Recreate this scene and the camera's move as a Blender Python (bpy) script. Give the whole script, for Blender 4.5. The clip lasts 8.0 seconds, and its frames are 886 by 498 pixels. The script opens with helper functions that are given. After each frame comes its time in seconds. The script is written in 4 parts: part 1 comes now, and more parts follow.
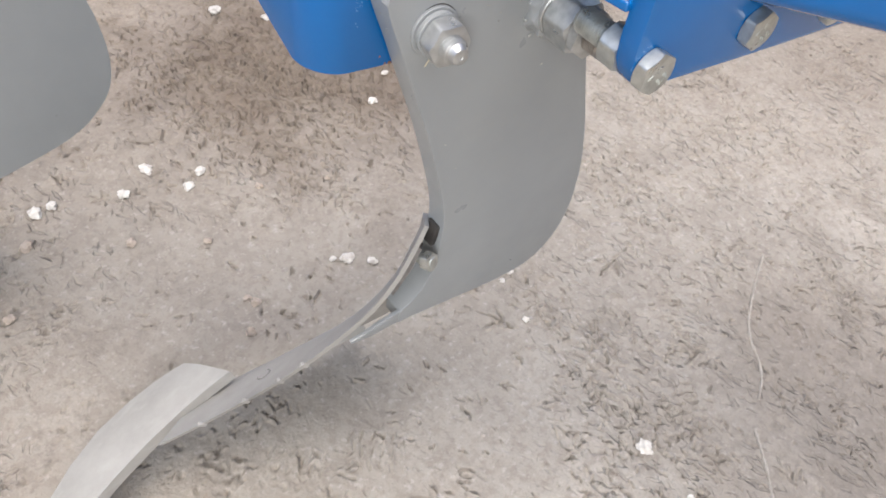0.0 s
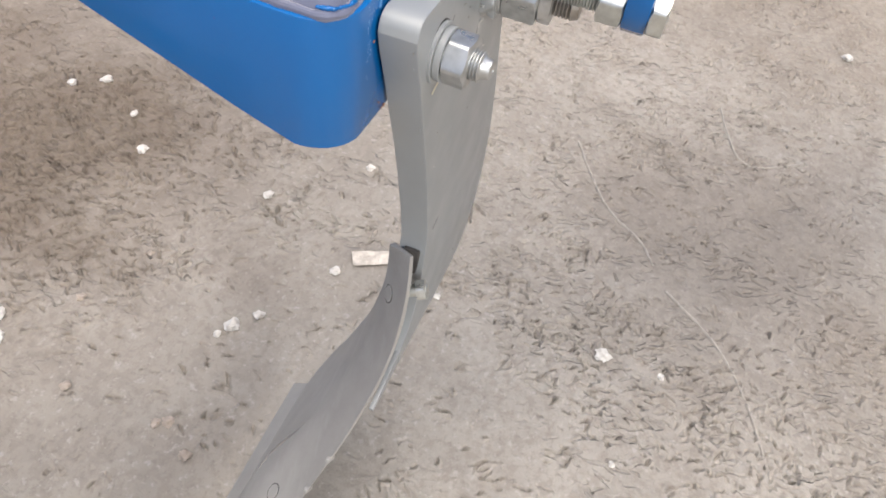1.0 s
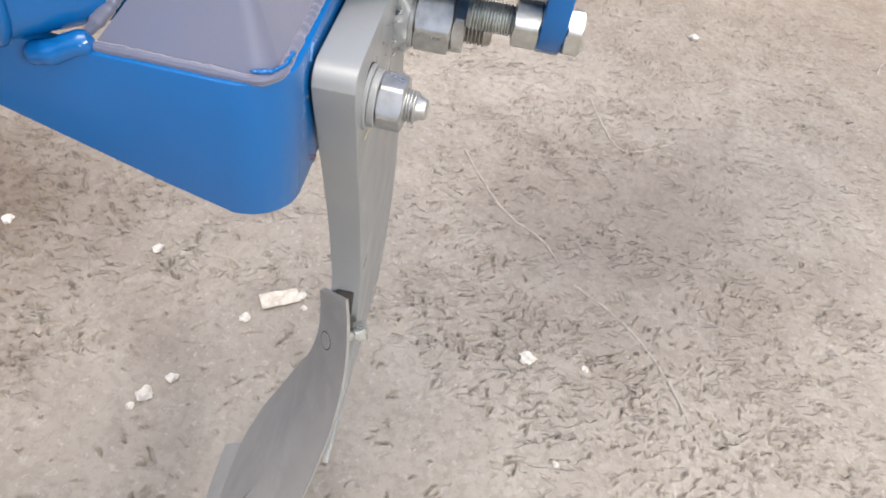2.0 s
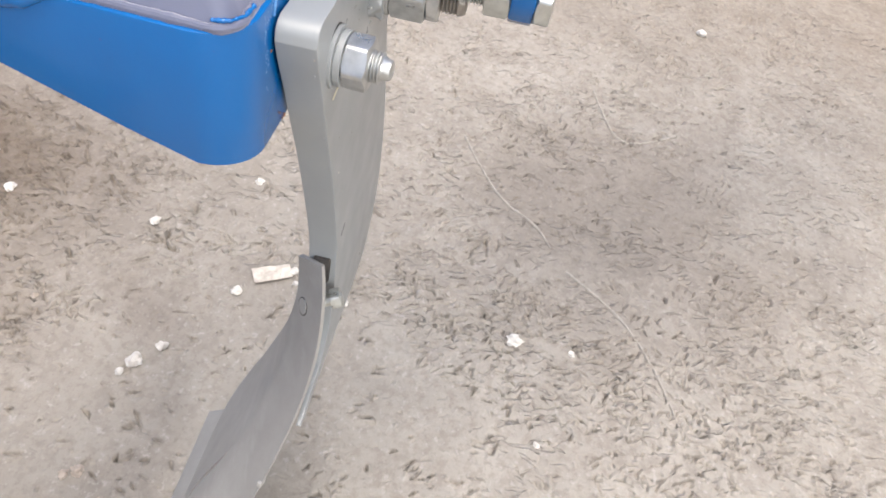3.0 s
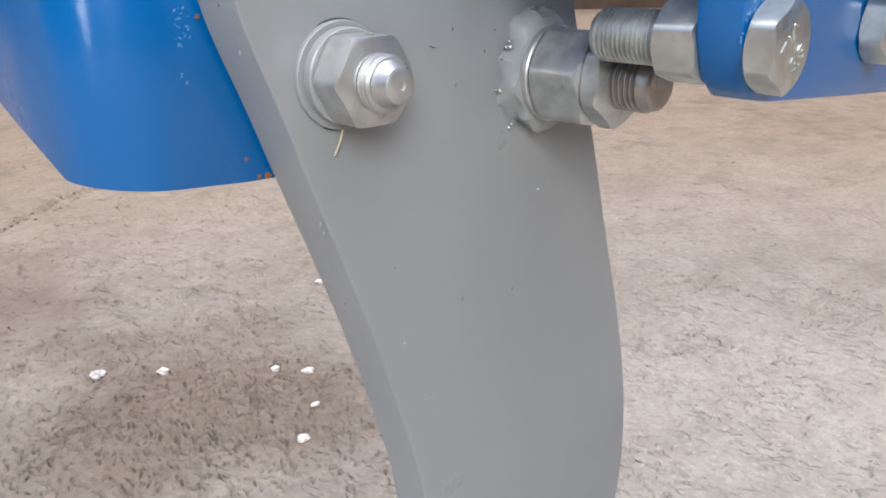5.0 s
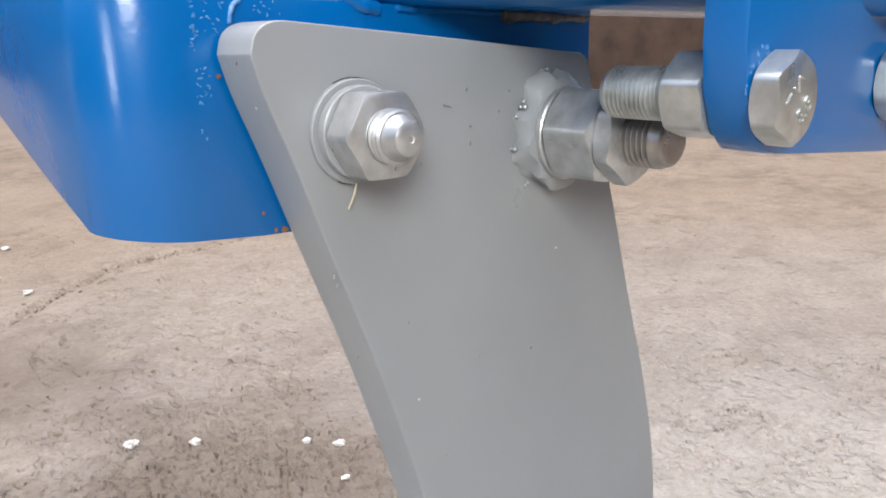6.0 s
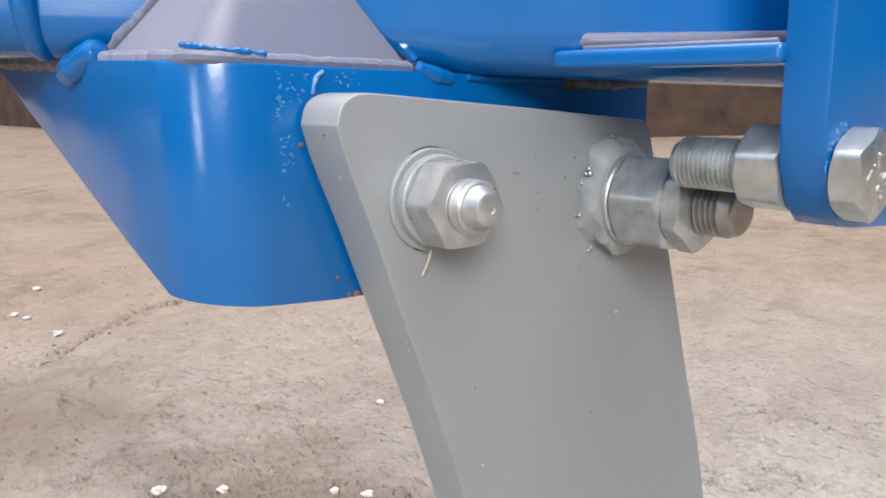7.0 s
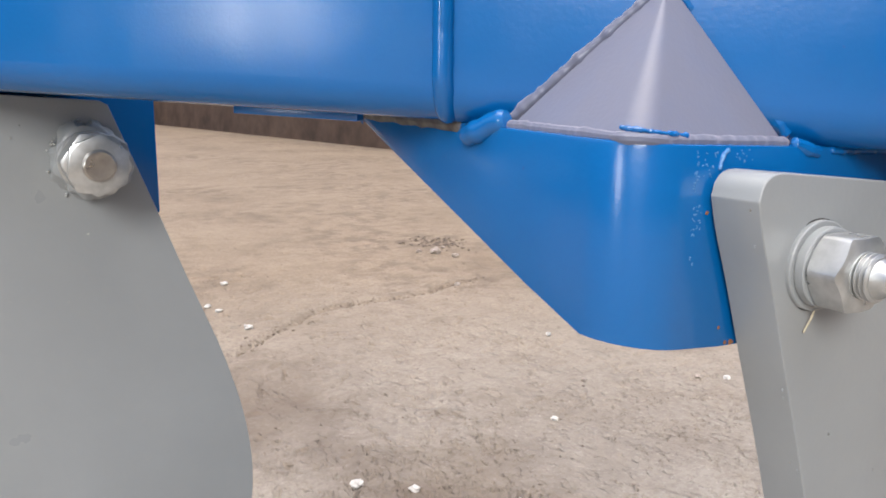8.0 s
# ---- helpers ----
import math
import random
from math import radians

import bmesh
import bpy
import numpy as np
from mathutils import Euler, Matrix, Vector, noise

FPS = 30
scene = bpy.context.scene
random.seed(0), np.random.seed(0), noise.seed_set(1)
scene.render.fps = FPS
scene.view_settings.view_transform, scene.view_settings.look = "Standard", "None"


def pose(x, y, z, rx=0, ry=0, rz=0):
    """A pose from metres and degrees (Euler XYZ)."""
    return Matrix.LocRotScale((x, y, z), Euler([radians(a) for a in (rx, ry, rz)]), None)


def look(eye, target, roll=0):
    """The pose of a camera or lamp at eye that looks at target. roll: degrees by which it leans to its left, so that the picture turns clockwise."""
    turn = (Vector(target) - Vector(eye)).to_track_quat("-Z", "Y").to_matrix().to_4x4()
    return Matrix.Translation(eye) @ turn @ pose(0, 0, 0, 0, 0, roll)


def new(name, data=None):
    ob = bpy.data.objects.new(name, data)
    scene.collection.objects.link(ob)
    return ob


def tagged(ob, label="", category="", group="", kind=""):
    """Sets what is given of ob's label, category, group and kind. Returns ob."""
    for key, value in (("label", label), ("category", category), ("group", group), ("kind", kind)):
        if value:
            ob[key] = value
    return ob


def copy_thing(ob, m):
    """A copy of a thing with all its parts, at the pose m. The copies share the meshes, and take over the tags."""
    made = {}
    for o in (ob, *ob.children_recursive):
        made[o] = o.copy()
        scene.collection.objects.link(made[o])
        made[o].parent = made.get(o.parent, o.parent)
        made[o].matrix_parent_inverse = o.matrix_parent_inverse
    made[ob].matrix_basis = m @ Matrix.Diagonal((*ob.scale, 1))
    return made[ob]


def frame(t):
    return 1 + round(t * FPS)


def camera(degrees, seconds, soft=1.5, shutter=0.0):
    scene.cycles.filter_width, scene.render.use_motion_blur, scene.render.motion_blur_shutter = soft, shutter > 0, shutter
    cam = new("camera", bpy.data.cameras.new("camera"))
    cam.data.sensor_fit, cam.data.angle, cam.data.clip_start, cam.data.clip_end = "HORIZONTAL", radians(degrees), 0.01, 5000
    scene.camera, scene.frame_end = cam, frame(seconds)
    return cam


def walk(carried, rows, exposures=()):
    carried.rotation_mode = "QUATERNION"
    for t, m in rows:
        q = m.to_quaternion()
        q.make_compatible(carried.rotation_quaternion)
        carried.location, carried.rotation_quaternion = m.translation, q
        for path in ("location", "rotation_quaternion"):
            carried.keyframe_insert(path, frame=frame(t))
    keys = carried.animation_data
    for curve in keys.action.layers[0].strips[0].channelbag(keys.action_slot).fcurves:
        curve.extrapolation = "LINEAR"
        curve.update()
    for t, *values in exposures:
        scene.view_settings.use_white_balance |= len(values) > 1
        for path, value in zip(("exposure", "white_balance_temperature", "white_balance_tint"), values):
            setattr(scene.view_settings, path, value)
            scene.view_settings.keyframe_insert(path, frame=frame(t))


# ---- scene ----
cam = camera(59.2, 8.0, soft=1.8)
PATH = [
    (0, (-0.294, -0.356, 0.881), (0.62, 0.594, -0.622), 10.3),
    (0.2, (-0.32, -0.29, 0.869), (0.739, 0.493, -0.636), 10.8),
    (0.5, (-0.372, -0.199, 0.849), (0.87, 0.315, -0.632), 11.6),
    (0.8, (-0.37, -0.136, 0.856), (0.9, 0.209, -0.65), 10.4),
    (1, (-0.375, -0.109, 0.848), (0.912, 0.184, -0.654), 10.0),
    (1.2, (-0.367, -0.095, 0.841), (0.929, 0.165, -0.66), 9.8),
    (1.5, (-0.339, -0.075, 0.838), (0.955, 0.124, -0.674), 10.1),
    (1.8, (-0.335, -0.064, 0.844), (1.001, 0.041, -0.64), 10.3),
    (2, (-0.363, -0.055, 0.849), (1.011, -0.07, -0.605), 11.4),
    (2.2, (-0.401, -0.037, 0.852), (0.985, -0.137, -0.586), 11.2),
    (3.3, (-0.348, -0.131, 0.835), (0.973, 0.059, -0.654), 12.8),
    (3.5, (-0.305, -0.16, 0.816), (0.97, 0.205, -0.682), 12.1),
    (3.8, (-0.28, -0.197, 0.814), (0.932, 0.337, -0.685), 12.2),
    (4, (-0.27, -0.209, 0.78), (0.962, 0.48, -0.637), 9.9),
    (4.2, (-0.256, -0.224, 0.736), (1.036, 0.557, -0.576), 9.8),
    (4.5, (-0.198, -0.221, 0.671), (1.145, 0.795, -0.408), 5.2),
    (4.7, (-0.179, -0.221, 0.64), (1.177, 0.945, -0.254), 2.1),
    (5.8, (-0.169, -0.232, 0.601), (1.115, 1.191, 0.031), -1.6),
    (6, (-0.169, -0.233, 0.608), (1.14, 1.186, 0.086), -1.2),
    (6.5, (-0.165, -0.222, 0.614), (1.137, 1.235, 0.186), -1.0),
    (7, (-0.184, -0.22, 0.617), (1.107, 1.252, 0.207), -0.6),
    (7.2, (-0.197, -0.216, 0.621), (1.075, 1.269, 0.201), -0.3),
    (7.5, (-0.228, -0.211, 0.633), (0.993, 1.317, 0.218), 0.5),
    (7.8, (-0.265, -0.199, 0.643), (0.833, 1.422, 0.233), 0.6),
    (8, (-0.297, -0.19, 0.643), (0.73, 1.483, 0.258), 0.7),
]
walk(cam, [(t, look(eye, target, roll)) for t, eye, target, roll in PATH],
     exposures=[(0.0, 0.80, 6450, 10), (0.5, 0.76, 6550, 10), (1.2, 0.70, 6600, 10), (2.0, 0.82, 6600, 10), (3.5, 0.92, 6450, 10), (4.7, 0.82, 6200, 10), (6.0, 0.97, 6250, 10), (7.0, 0.96, 6300, 10), (8.0, 0.91, 6450, 10)])

# ---- world and sun ----
SUN_ELEV, SUN_AZ = 86.0, 170.0          # degrees; azimuth counted from +x towards +y
world = bpy.data.worlds.new("sky")
scene.world = world
world.use_nodes = True
wn = world.node_tree
wn.nodes.clear()
sky = wn.nodes.new("ShaderNodeTexSky")
sky.sky_type, sky.sun_disc = "NISHITA", False
sky.sun_elevation, sky.sun_rotation = radians(SUN_ELEV), radians(90 - SUN_AZ)
sky.air_density, sky.dust_density, sky.ozone_density = 1.0, 4.5, 1.0
bg = wn.nodes.new("ShaderNodeBackground")
bg.inputs["Strength"].default_value = 0.15
wo = wn.nodes.new("ShaderNodeOutputWorld")
wn.links.new(sky.outputs[0], bg.inputs[0])
wn.links.new(bg.outputs[0], wo.inputs[0])

sun_data = bpy.data.lights.new("sun", "SUN")
sun_data.energy, sun_data.angle, sun_data.color = 0.95, radians(56), (1.0, 0.965, 0.925)
sun = new("sun", sun_data)
a, e = radians(SUN_AZ), radians(SUN_ELEV)
sun.matrix_world = look((3 * math.cos(a) * math.cos(e), 3 * math.sin(a) * math.cos(e), 3 * math.sin(e)), (0, 0, 0))


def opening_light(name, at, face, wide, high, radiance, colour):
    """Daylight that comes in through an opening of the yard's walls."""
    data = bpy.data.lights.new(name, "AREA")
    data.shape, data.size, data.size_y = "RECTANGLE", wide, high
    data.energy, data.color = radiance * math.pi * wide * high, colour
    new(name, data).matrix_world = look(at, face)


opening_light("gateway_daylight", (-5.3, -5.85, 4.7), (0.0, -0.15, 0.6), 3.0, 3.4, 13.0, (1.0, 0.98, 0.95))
opening_light("window_daylight", (-7.0, -2.05, 1.42), (0.0, -2.05, 1.42), 0.9, 1.8, 7.0, (0.97, 0.99, 1.0))


# ---- materials ----
def material(name):
    m = bpy.data.materials.new(name)
    m.use_nodes = True
    nt = m.node_tree
    return m, nt, nt.nodes["Principled BSDF"]


def node(nt, kind, **values):
    n = nt.nodes.new(kind)
    for key, value in values.items():
        n.inputs[key].default_value = value
    return n


def noise_at(nt, scale, detail=4.0, rough=0.55, stretch=None):
    tc = nt.nodes.new("ShaderNodeTexCoord")
    out = tc.outputs["Object"]
    if stretch:
        mp = nt.nodes.new("ShaderNodeMapping")
        mp.inputs["Scale"].default_value = stretch
        nt.links.new(out, mp.inputs[0])
        out = mp.outputs[0]
    n = node(nt, "ShaderNodeTexNoise", Scale=scale, Detail=detail, Roughness=rough)
    nt.links.new(out, n.inputs["Vector"])
    return n.outputs["Fac"]


def ramp(nt, fac, stops):
    r = nt.nodes.new("ShaderNodeValToRGB")
    while len(r.color_ramp.elements) < len(stops):
        r.color_ramp.elements.new(0.5)
    for el, (p, c) in zip(r.color_ramp.elements, stops):
        el.position, el.color = p, (*c, 1) if len(c) == 3 else c
    nt.links.new(fac, r.inputs[0])
    return r.outputs[0]


def grey(v):
    return (v, v, v)


def mixed(nt, fac, a, b):
    m = nt.nodes.new("ShaderNodeMix")
    m.data_type = "RGBA"
    for socket, v in ((m.inputs[0], fac), (m.inputs[6], a), (m.inputs[7], b)):
        if isinstance(v, (int, float)):
            socket.default_value = v
        elif isinstance(v, tuple):
            socket.default_value = (*v, 1)
        else:
            nt.links.new(v, socket)
    return m.outputs[2]


def bump(nt, bsdf, height, strength, distance):
    b = node(nt, "ShaderNodeBump", Strength=strength, Distance=distance)
    nt.links.new(height, b.inputs["Height"])
    old = bsdf.inputs["Normal"].links
    if old:
        nt.links.new(old[0].from_socket, b.inputs["Normal"])
    nt.links.new(b.outputs[0], bsdf.inputs["Normal"])


def blue_paint(name, film_weight=0.0):
    m, nt, p = material(name)
    tone = ramp(nt, noise_at(nt, 9.0, 5.0), [(0.3, (0.0010, 0.098, 0.310)), (0.7, (0.0018, 0.114, 0.355))])
    specks = ramp(nt, noise_at(nt, 260.0, 2.0), [(0.74, grey(0)), (0.80, grey(1))])
    tone = mixed(nt, specks, tone, (0.014, 0.09, 0.29))
    # paler variant: a grey-blue tone mixed over most of the blue
    if film_weight:
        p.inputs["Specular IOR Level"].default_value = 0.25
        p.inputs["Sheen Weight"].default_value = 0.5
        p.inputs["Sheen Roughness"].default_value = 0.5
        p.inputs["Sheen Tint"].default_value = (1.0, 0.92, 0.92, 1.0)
        film = ramp(nt, noise_at(nt, 22.0, 5.0, 0.65), [(0.22, grey(film_weight * 0.9)), (0.55, grey(film_weight))])
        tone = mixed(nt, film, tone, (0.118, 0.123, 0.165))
    nt.links.new(tone, p.inputs["Base Color"])
    low, high = (0.42, 0.55) if film_weight else (0.17, 0.27)
    nt.links.new(ramp(nt, noise_at(nt, 30.0, 4.0), [(0.3, grey(low)), (0.7, grey(high))]), p.inputs["Roughness"])
    p.inputs["Coat Weight"].default_value = 0.25 if film_weight else 0.22
    p.inputs["Coat Roughness"].default_value = 0.22 if film_weight else 0.17
    bump(nt, p, noise_at(nt, 40.0, 2.0), 0.05, 0.003)
    bump(nt, p, noise_at(nt, 380.0, 2.0), 0.11, 0.0008)
    return m


def grey_paint():
    m, nt, p = material("grey_paint")
    tone = ramp(nt, noise_at(nt, 7.0, 6.0, 0.6), [(0.3, (0.236, 0.249, 0.252)), (0.7, (0.276, 0.290, 0.292))])
    streak = ramp(nt, noise_at(nt, 40.0, 3.0, 0.5, (0.35, 1.0, 0.15)), [(0.35, grey(0)), (0.75, grey(0.35))])
    tone = mixed(nt, streak, tone, (0.288, 0.300, 0.300))
    pits = ramp(nt, noise_at(nt, 420.0, 1.0), [(0.84, grey(0)), (0.86, grey(1))])
    tone = mixed(nt, pits, tone, (0.12, 0.115, 0.11))
    nt.links.new(tone, p.inputs["Base Color"])
    nt.links.new(ramp(nt, noise_at(nt, 25.0, 4.0), [(0.3, grey(0.27)), (0.7, grey(0.42))]), p.inputs["Roughness"])
    bump(nt, p, noise_at(nt, 14.0, 3.0), 0.10, 0.006)
    bump(nt, p, noise_at(nt, 300.0, 3.0), 0.08, 0.001)
    return m


def tool_paint():
    """Warm grey dusty paint of the breast plate, share and chisel."""
    m, nt, p = material("dusty_grey_paint")
    tone = ramp(nt, noise_at(nt, 18.0, 6.0, 0.65), [(0.3, (0.272, 0.264, 0.244)), (0.7, (0.344, 0.335, 0.311))])
    scuff = ramp(nt, noise_at(nt, 60.0, 4.0, 0.6, (0.25, 1.0, 1.0)), [(0.55, grey(0)), (0.75, grey(0.5))])
    tone = mixed(nt, scuff, tone, (0.380, 0.371, 0.347))
    nt.links.new(tone, p.inputs["Base Color"])
    p.inputs["Roughness"].default_value = 0.55
    bump(nt, p, noise_at(nt, 220.0, 4.0), 0.12, 0.0012)
    return m


def zinc(name, tint=(0.62, 0.61, 0.57), rough=0.30, metal=0.85):
    m, nt, p = material(name)
    t2 = tuple(c * 0.72 for c in tint)
    tone = ramp(nt, noise_at(nt, 120.0, 4.0), [(0.3, t2), (0.65, tint)])
    nt.links.new(tone, p.inputs["Base Color"])
    p.inputs["Metallic"].default_value = metal
    nt.links.new(ramp(nt, noise_at(nt, 90.0, 3.0), [(0.3, grey(rough * 0.8)), (0.7, grey(rough * 1.35))]), p.inputs["Roughness"])
    bump(nt, p, noise_at(nt, 500.0, 3.0), 0.10, 0.0006)
    return m


def plain(name, tone_a, tone_b, scale, rough, bumpy=0.2, depth=0.001):
    m, nt, p = material(name)
    nt.links.new(ramp(nt, noise_at(nt, scale, 5.0), [(0.3, tone_a), (0.7, tone_b)]), p.inputs["Base Color"])
    p.inputs["Roughness"].default_value = rough
    bump(nt, p, noise_at(nt, scale * 3, 4.0), bumpy, depth)
    return m


def earth():
    m, nt, p = material("trodden_earth")
    big = noise_at(nt, 1.6, 5.0, 0.6)
    mid = noise_at(nt, 14.0, 6.0, 0.65)
    fine = noise_at(nt, 160.0, 5.0, 0.7)
    tone = ramp(nt, big, [(0.30, (0.256, 0.232, 0.200)), (0.50, (0.310, 0.285, 0.248)), (0.70, (0.348, 0.322, 0.283))])
    tone = mixed(nt, ramp(nt, mid, [(0.36, grey(0.30)), (0.60, grey(0))]), tone, (0.185, 0.160, 0.136))
    tone = mixed(nt, ramp(nt, fine, [(0.32, grey(0.30)), (0.46, grey(0))]), tone, (0.14, 0.120, 0.102))
    tone = mixed(nt, ramp(nt, noise_at(nt, 70.0, 3.0, 0.6), [(0.40, grey(0.40)), (0.52, grey(0))]), tone, (0.205, 0.180, 0.156))
    tone = mixed(nt, ramp(nt, noise_at(nt, 110.0, 2.0, 0.6), [(0.60, grey(0)), (0.70, grey(0.45))]), tone, (0.42, 0.39, 0.36))
    clods = noise_at(nt, 5.0, 8.0, 0.72)
    tone = mixed(nt, ramp(nt, clods, [(0.34, grey(0.35)), (0.46, grey(0))]), tone, (0.165, 0.138, 0.112))
    # trampled soil: broad brown patches, darkest in the middle, uneven at the edges
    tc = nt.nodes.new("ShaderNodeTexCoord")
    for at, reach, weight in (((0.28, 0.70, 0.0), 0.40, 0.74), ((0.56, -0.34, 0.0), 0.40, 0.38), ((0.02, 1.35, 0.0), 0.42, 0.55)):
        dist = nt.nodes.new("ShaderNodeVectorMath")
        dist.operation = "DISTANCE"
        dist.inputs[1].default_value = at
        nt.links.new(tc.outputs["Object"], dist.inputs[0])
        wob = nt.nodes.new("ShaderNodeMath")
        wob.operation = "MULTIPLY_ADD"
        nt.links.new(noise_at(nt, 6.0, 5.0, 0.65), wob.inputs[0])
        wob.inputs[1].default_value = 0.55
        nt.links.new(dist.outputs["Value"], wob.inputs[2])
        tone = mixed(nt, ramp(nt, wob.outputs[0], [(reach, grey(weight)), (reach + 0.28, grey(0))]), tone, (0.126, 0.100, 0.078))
    # warmer, less dusty soil away from the plough
    away = nt.nodes.new("ShaderNodeVectorMath")
    away.operation = "DISTANCE"
    away.inputs[1].default_value = (0.3, -0.3, 0.0)
    nt.links.new(tc.outputs["Object"], away.inputs[0])
    warm = nt.nodes.new("ShaderNodeMapRange")
    warm.inputs[1].default_value, warm.inputs[2].default_value = 0.5, 2.8
    nt.links.new(away.outputs["Value"], warm.inputs[0])
    tint = nt.nodes.new("ShaderNodeMix")
    tint.data_type, tint.blend_type = "RGBA", "MULTIPLY"
    nt.links.new(warm.outputs[0], tint.inputs[0])
    nt.links.new(tone, tint.inputs[6])
    tint.inputs[7].default_value = (0.90, 0.765, 0.62, 1)
    tone = tint.outputs[2]
    # brown scuffs where the dust is trodden away
    scuffs = ramp(nt, noise_at(nt, 8.5, 9.0, 0.74), [(0.47, grey(0)), (0.58, grey(0.9))])
    patches = ramp(nt, noise_at(nt, 1.1, 3.0, 0.6), [(0.42, grey(0.05)), (0.62, grey(1))])
    both = nt.nodes.new("ShaderNodeMath")
    both.operation = "MULTIPLY"
    nt.links.new(scuffs, both.inputs[0])
    nt.links.new(patches, both.inputs[1])
    only = nt.nodes.new("ShaderNodeMath")
    only.operation = "MULTIPLY"
    nt.links.new(both.outputs[0], only.inputs[0])
    nt.links.new(warm.outputs[0], only.inputs[1])
    tone = mixed(nt, only.outputs[0], tone, (0.150, 0.112, 0.082))
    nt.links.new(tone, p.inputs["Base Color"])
    p.inputs["Roughness"].default_value = 0.92
    p.inputs["Specular IOR Level"].default_value = 0.25
    # crisp little pits and slits, in two directions, but for the swept floor round the tine
    middle = nt.nodes.new("ShaderNodeVectorMath")
    middle.operation = "DISTANCE"
    middle.inputs[1].default_value = (-0.03, 0.10, 0.0)
    nt.links.new(tc.outputs["Object"], middle.inputs[0])
    swept = ramp(nt, middle.outputs["Value"], [(0.26, grey(0.9)), (0.38, grey(0))])
    for turn, size, share in ((1.75, 46.0, 0.30), (2.20, 58.0, 0.27), (1.20, 66.0, 0.25)):
        warp = nt.nodes.new("ShaderNodeVectorMath")
        warp.operation = "MULTIPLY_ADD"
        wobble = node(nt, "ShaderNodeTexNoise", Scale=70.0, Detail=2.0)
        nt.links.new(tc.outputs["Object"], wobble.inputs["Vector"])
        nt.links.new(wobble.outputs["Color"], warp.inputs[0])
        warp.inputs[1].default_value = (0.009, 0.009, 0.0)
        nt.links.new(tc.outputs["Object"], warp.inputs[2])
        turned = nt.nodes.new("ShaderNodeMapping")
        turned.inputs["Rotation"].default_value = (0, 0, -turn)
        nt.links.new(warp.outputs[0], turned.inputs[0])
        mp = nt.nodes.new("ShaderNodeMapping")
        mp.inputs["Scale"].default_value = (0.42, 2.0, 0.0)
        nt.links.new(turned.outputs[0], mp.inputs[0])
        cell = node(nt, "ShaderNodeTexVoronoi", Scale=size, Randomness=1.0)
        nt.links.new(mp.outputs[0], cell.inputs["Vector"])
        pit = ramp(nt, cell.outputs["Distance"], [(share * 0.6, grey(0)), (share, grey(1))])
        lie = ramp(nt, noise_at(nt, 11.0, 3.0, 0.6), [(0.46, grey(1)), (0.54, grey(0))])
        pit = mixed(nt, lie, pit, (1.0, 1.0, 1.0))
        bump(nt, p, mixed(nt, swept, pit, (1.0, 1.0, 1.0)), 0.9, 0.0030)
    bump(nt, p, mid, 0.5, 0.012)
    bump(nt, p, fine, 0.55, 0.0028)
    return m


BLUE, PALE_BLUE = blue_paint("blue_paint"), blue_paint("pale_blue_paint", 0.95)
GREY, TOOL = grey_paint(), tool_paint()
ZINC, PAINTED_ZINC = zinc("zinc", (0.60, 0.62, 0.59), 0.34), zinc("grey_zinc", (0.54, 0.55, 0.54), 0.33, 0.75)
STEEL = zinc("bare_steel", (0.42, 0.40, 0.37), 0.32)
BLACK = plain("matt_black", (0.015, 0.013, 0.012), (0.05, 0.045, 0.04), 60, 0.8)
GRIME_AND_GAP = plain("grimy_weld_and_gap_shade", (0.05, 0.045, 0.042), (0.17, 0.155, 0.14), 120, 0.6)
CHIP_GLINT = plain("chip_and_glint_blue", (0.03, 0.16, 0.40), (0.13, 0.29, 0.53), 400, 0.25)
RUST = plain("rust", (0.16, 0.065, 0.025), (0.28, 0.12, 0.045), 200, 0.85)
WHITE = plain("white_flake", (0.43, 0.40, 0.36), (0.68, 0.66, 0.61), 90, 0.8)
BROWNISH = plain("soil_crumb", (0.30, 0.25, 0.20), (0.42, 0.36, 0.31), 90, 0.95)
PALE_SOIL = plain("pale_soil", (0.27, 0.245, 0.212), (0.36, 0.332, 0.292), 70, 0.95)
DARK_SOIL = plain("dark_soil", (0.10, 0.075, 0.055), (0.20, 0.155, 0.12), 60, 0.95)
STRAW = plain("straw", (0.45, 0.40, 0.28), (0.6, 0.54, 0.40), 300, 0.7)
PAPER = plain("paper", (0.36, 0.32, 0.27), (0.60, 0.55, 0.48), 110, 0.85, 0.5)
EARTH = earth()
WALL = plain("brown_wall", (0.062, 0.038, 0.025), (0.14, 0.09, 0.06), 3.0, 0.9, 0.3, 0.02)


# ---- building helpers ----
def link_mesh(name, bm, mat, parent=None, label="", smooth=35.0):
    bmesh.ops.recalc_face_normals(bm, faces=bm.faces)
    me = bpy.data.meshes.new(name)
    bm.to_mesh(me)
    bm.free()
    if smooth:
        me.shade_smooth()
        me.set_sharp_from_angle(angle=radians(smooth))
    me.materials.append(mat)
    ob = new(name, me)
    if parent:
        ob.parent = parent
    if label:
        tagged(ob, label)
    return ob


def part(name, bm, mat, parent, label="", smooth=35.0):
    return link_mesh(name, bm, mat, parent, label, smooth)


def thing(name, at, label, category, group="", kind=""):
    ob = new(name)
    ob.empty_display_size = 0.05
    ob.matrix_world = Matrix.Translation(at)
    return tagged(ob, label, category, group, kind)


def bevel_edges(bm, width, segments=2, angle=30.0):
    edges = [e for e in bm.edges if len(e.link_faces) == 2 and e.calc_face_angle(0.0) > radians(angle)]
    if edges:
        bmesh.ops.bevel(bm, geom=edges, offset=width, segments=segments, affect="EDGES", profile=0.6, clamp_overlap=True)


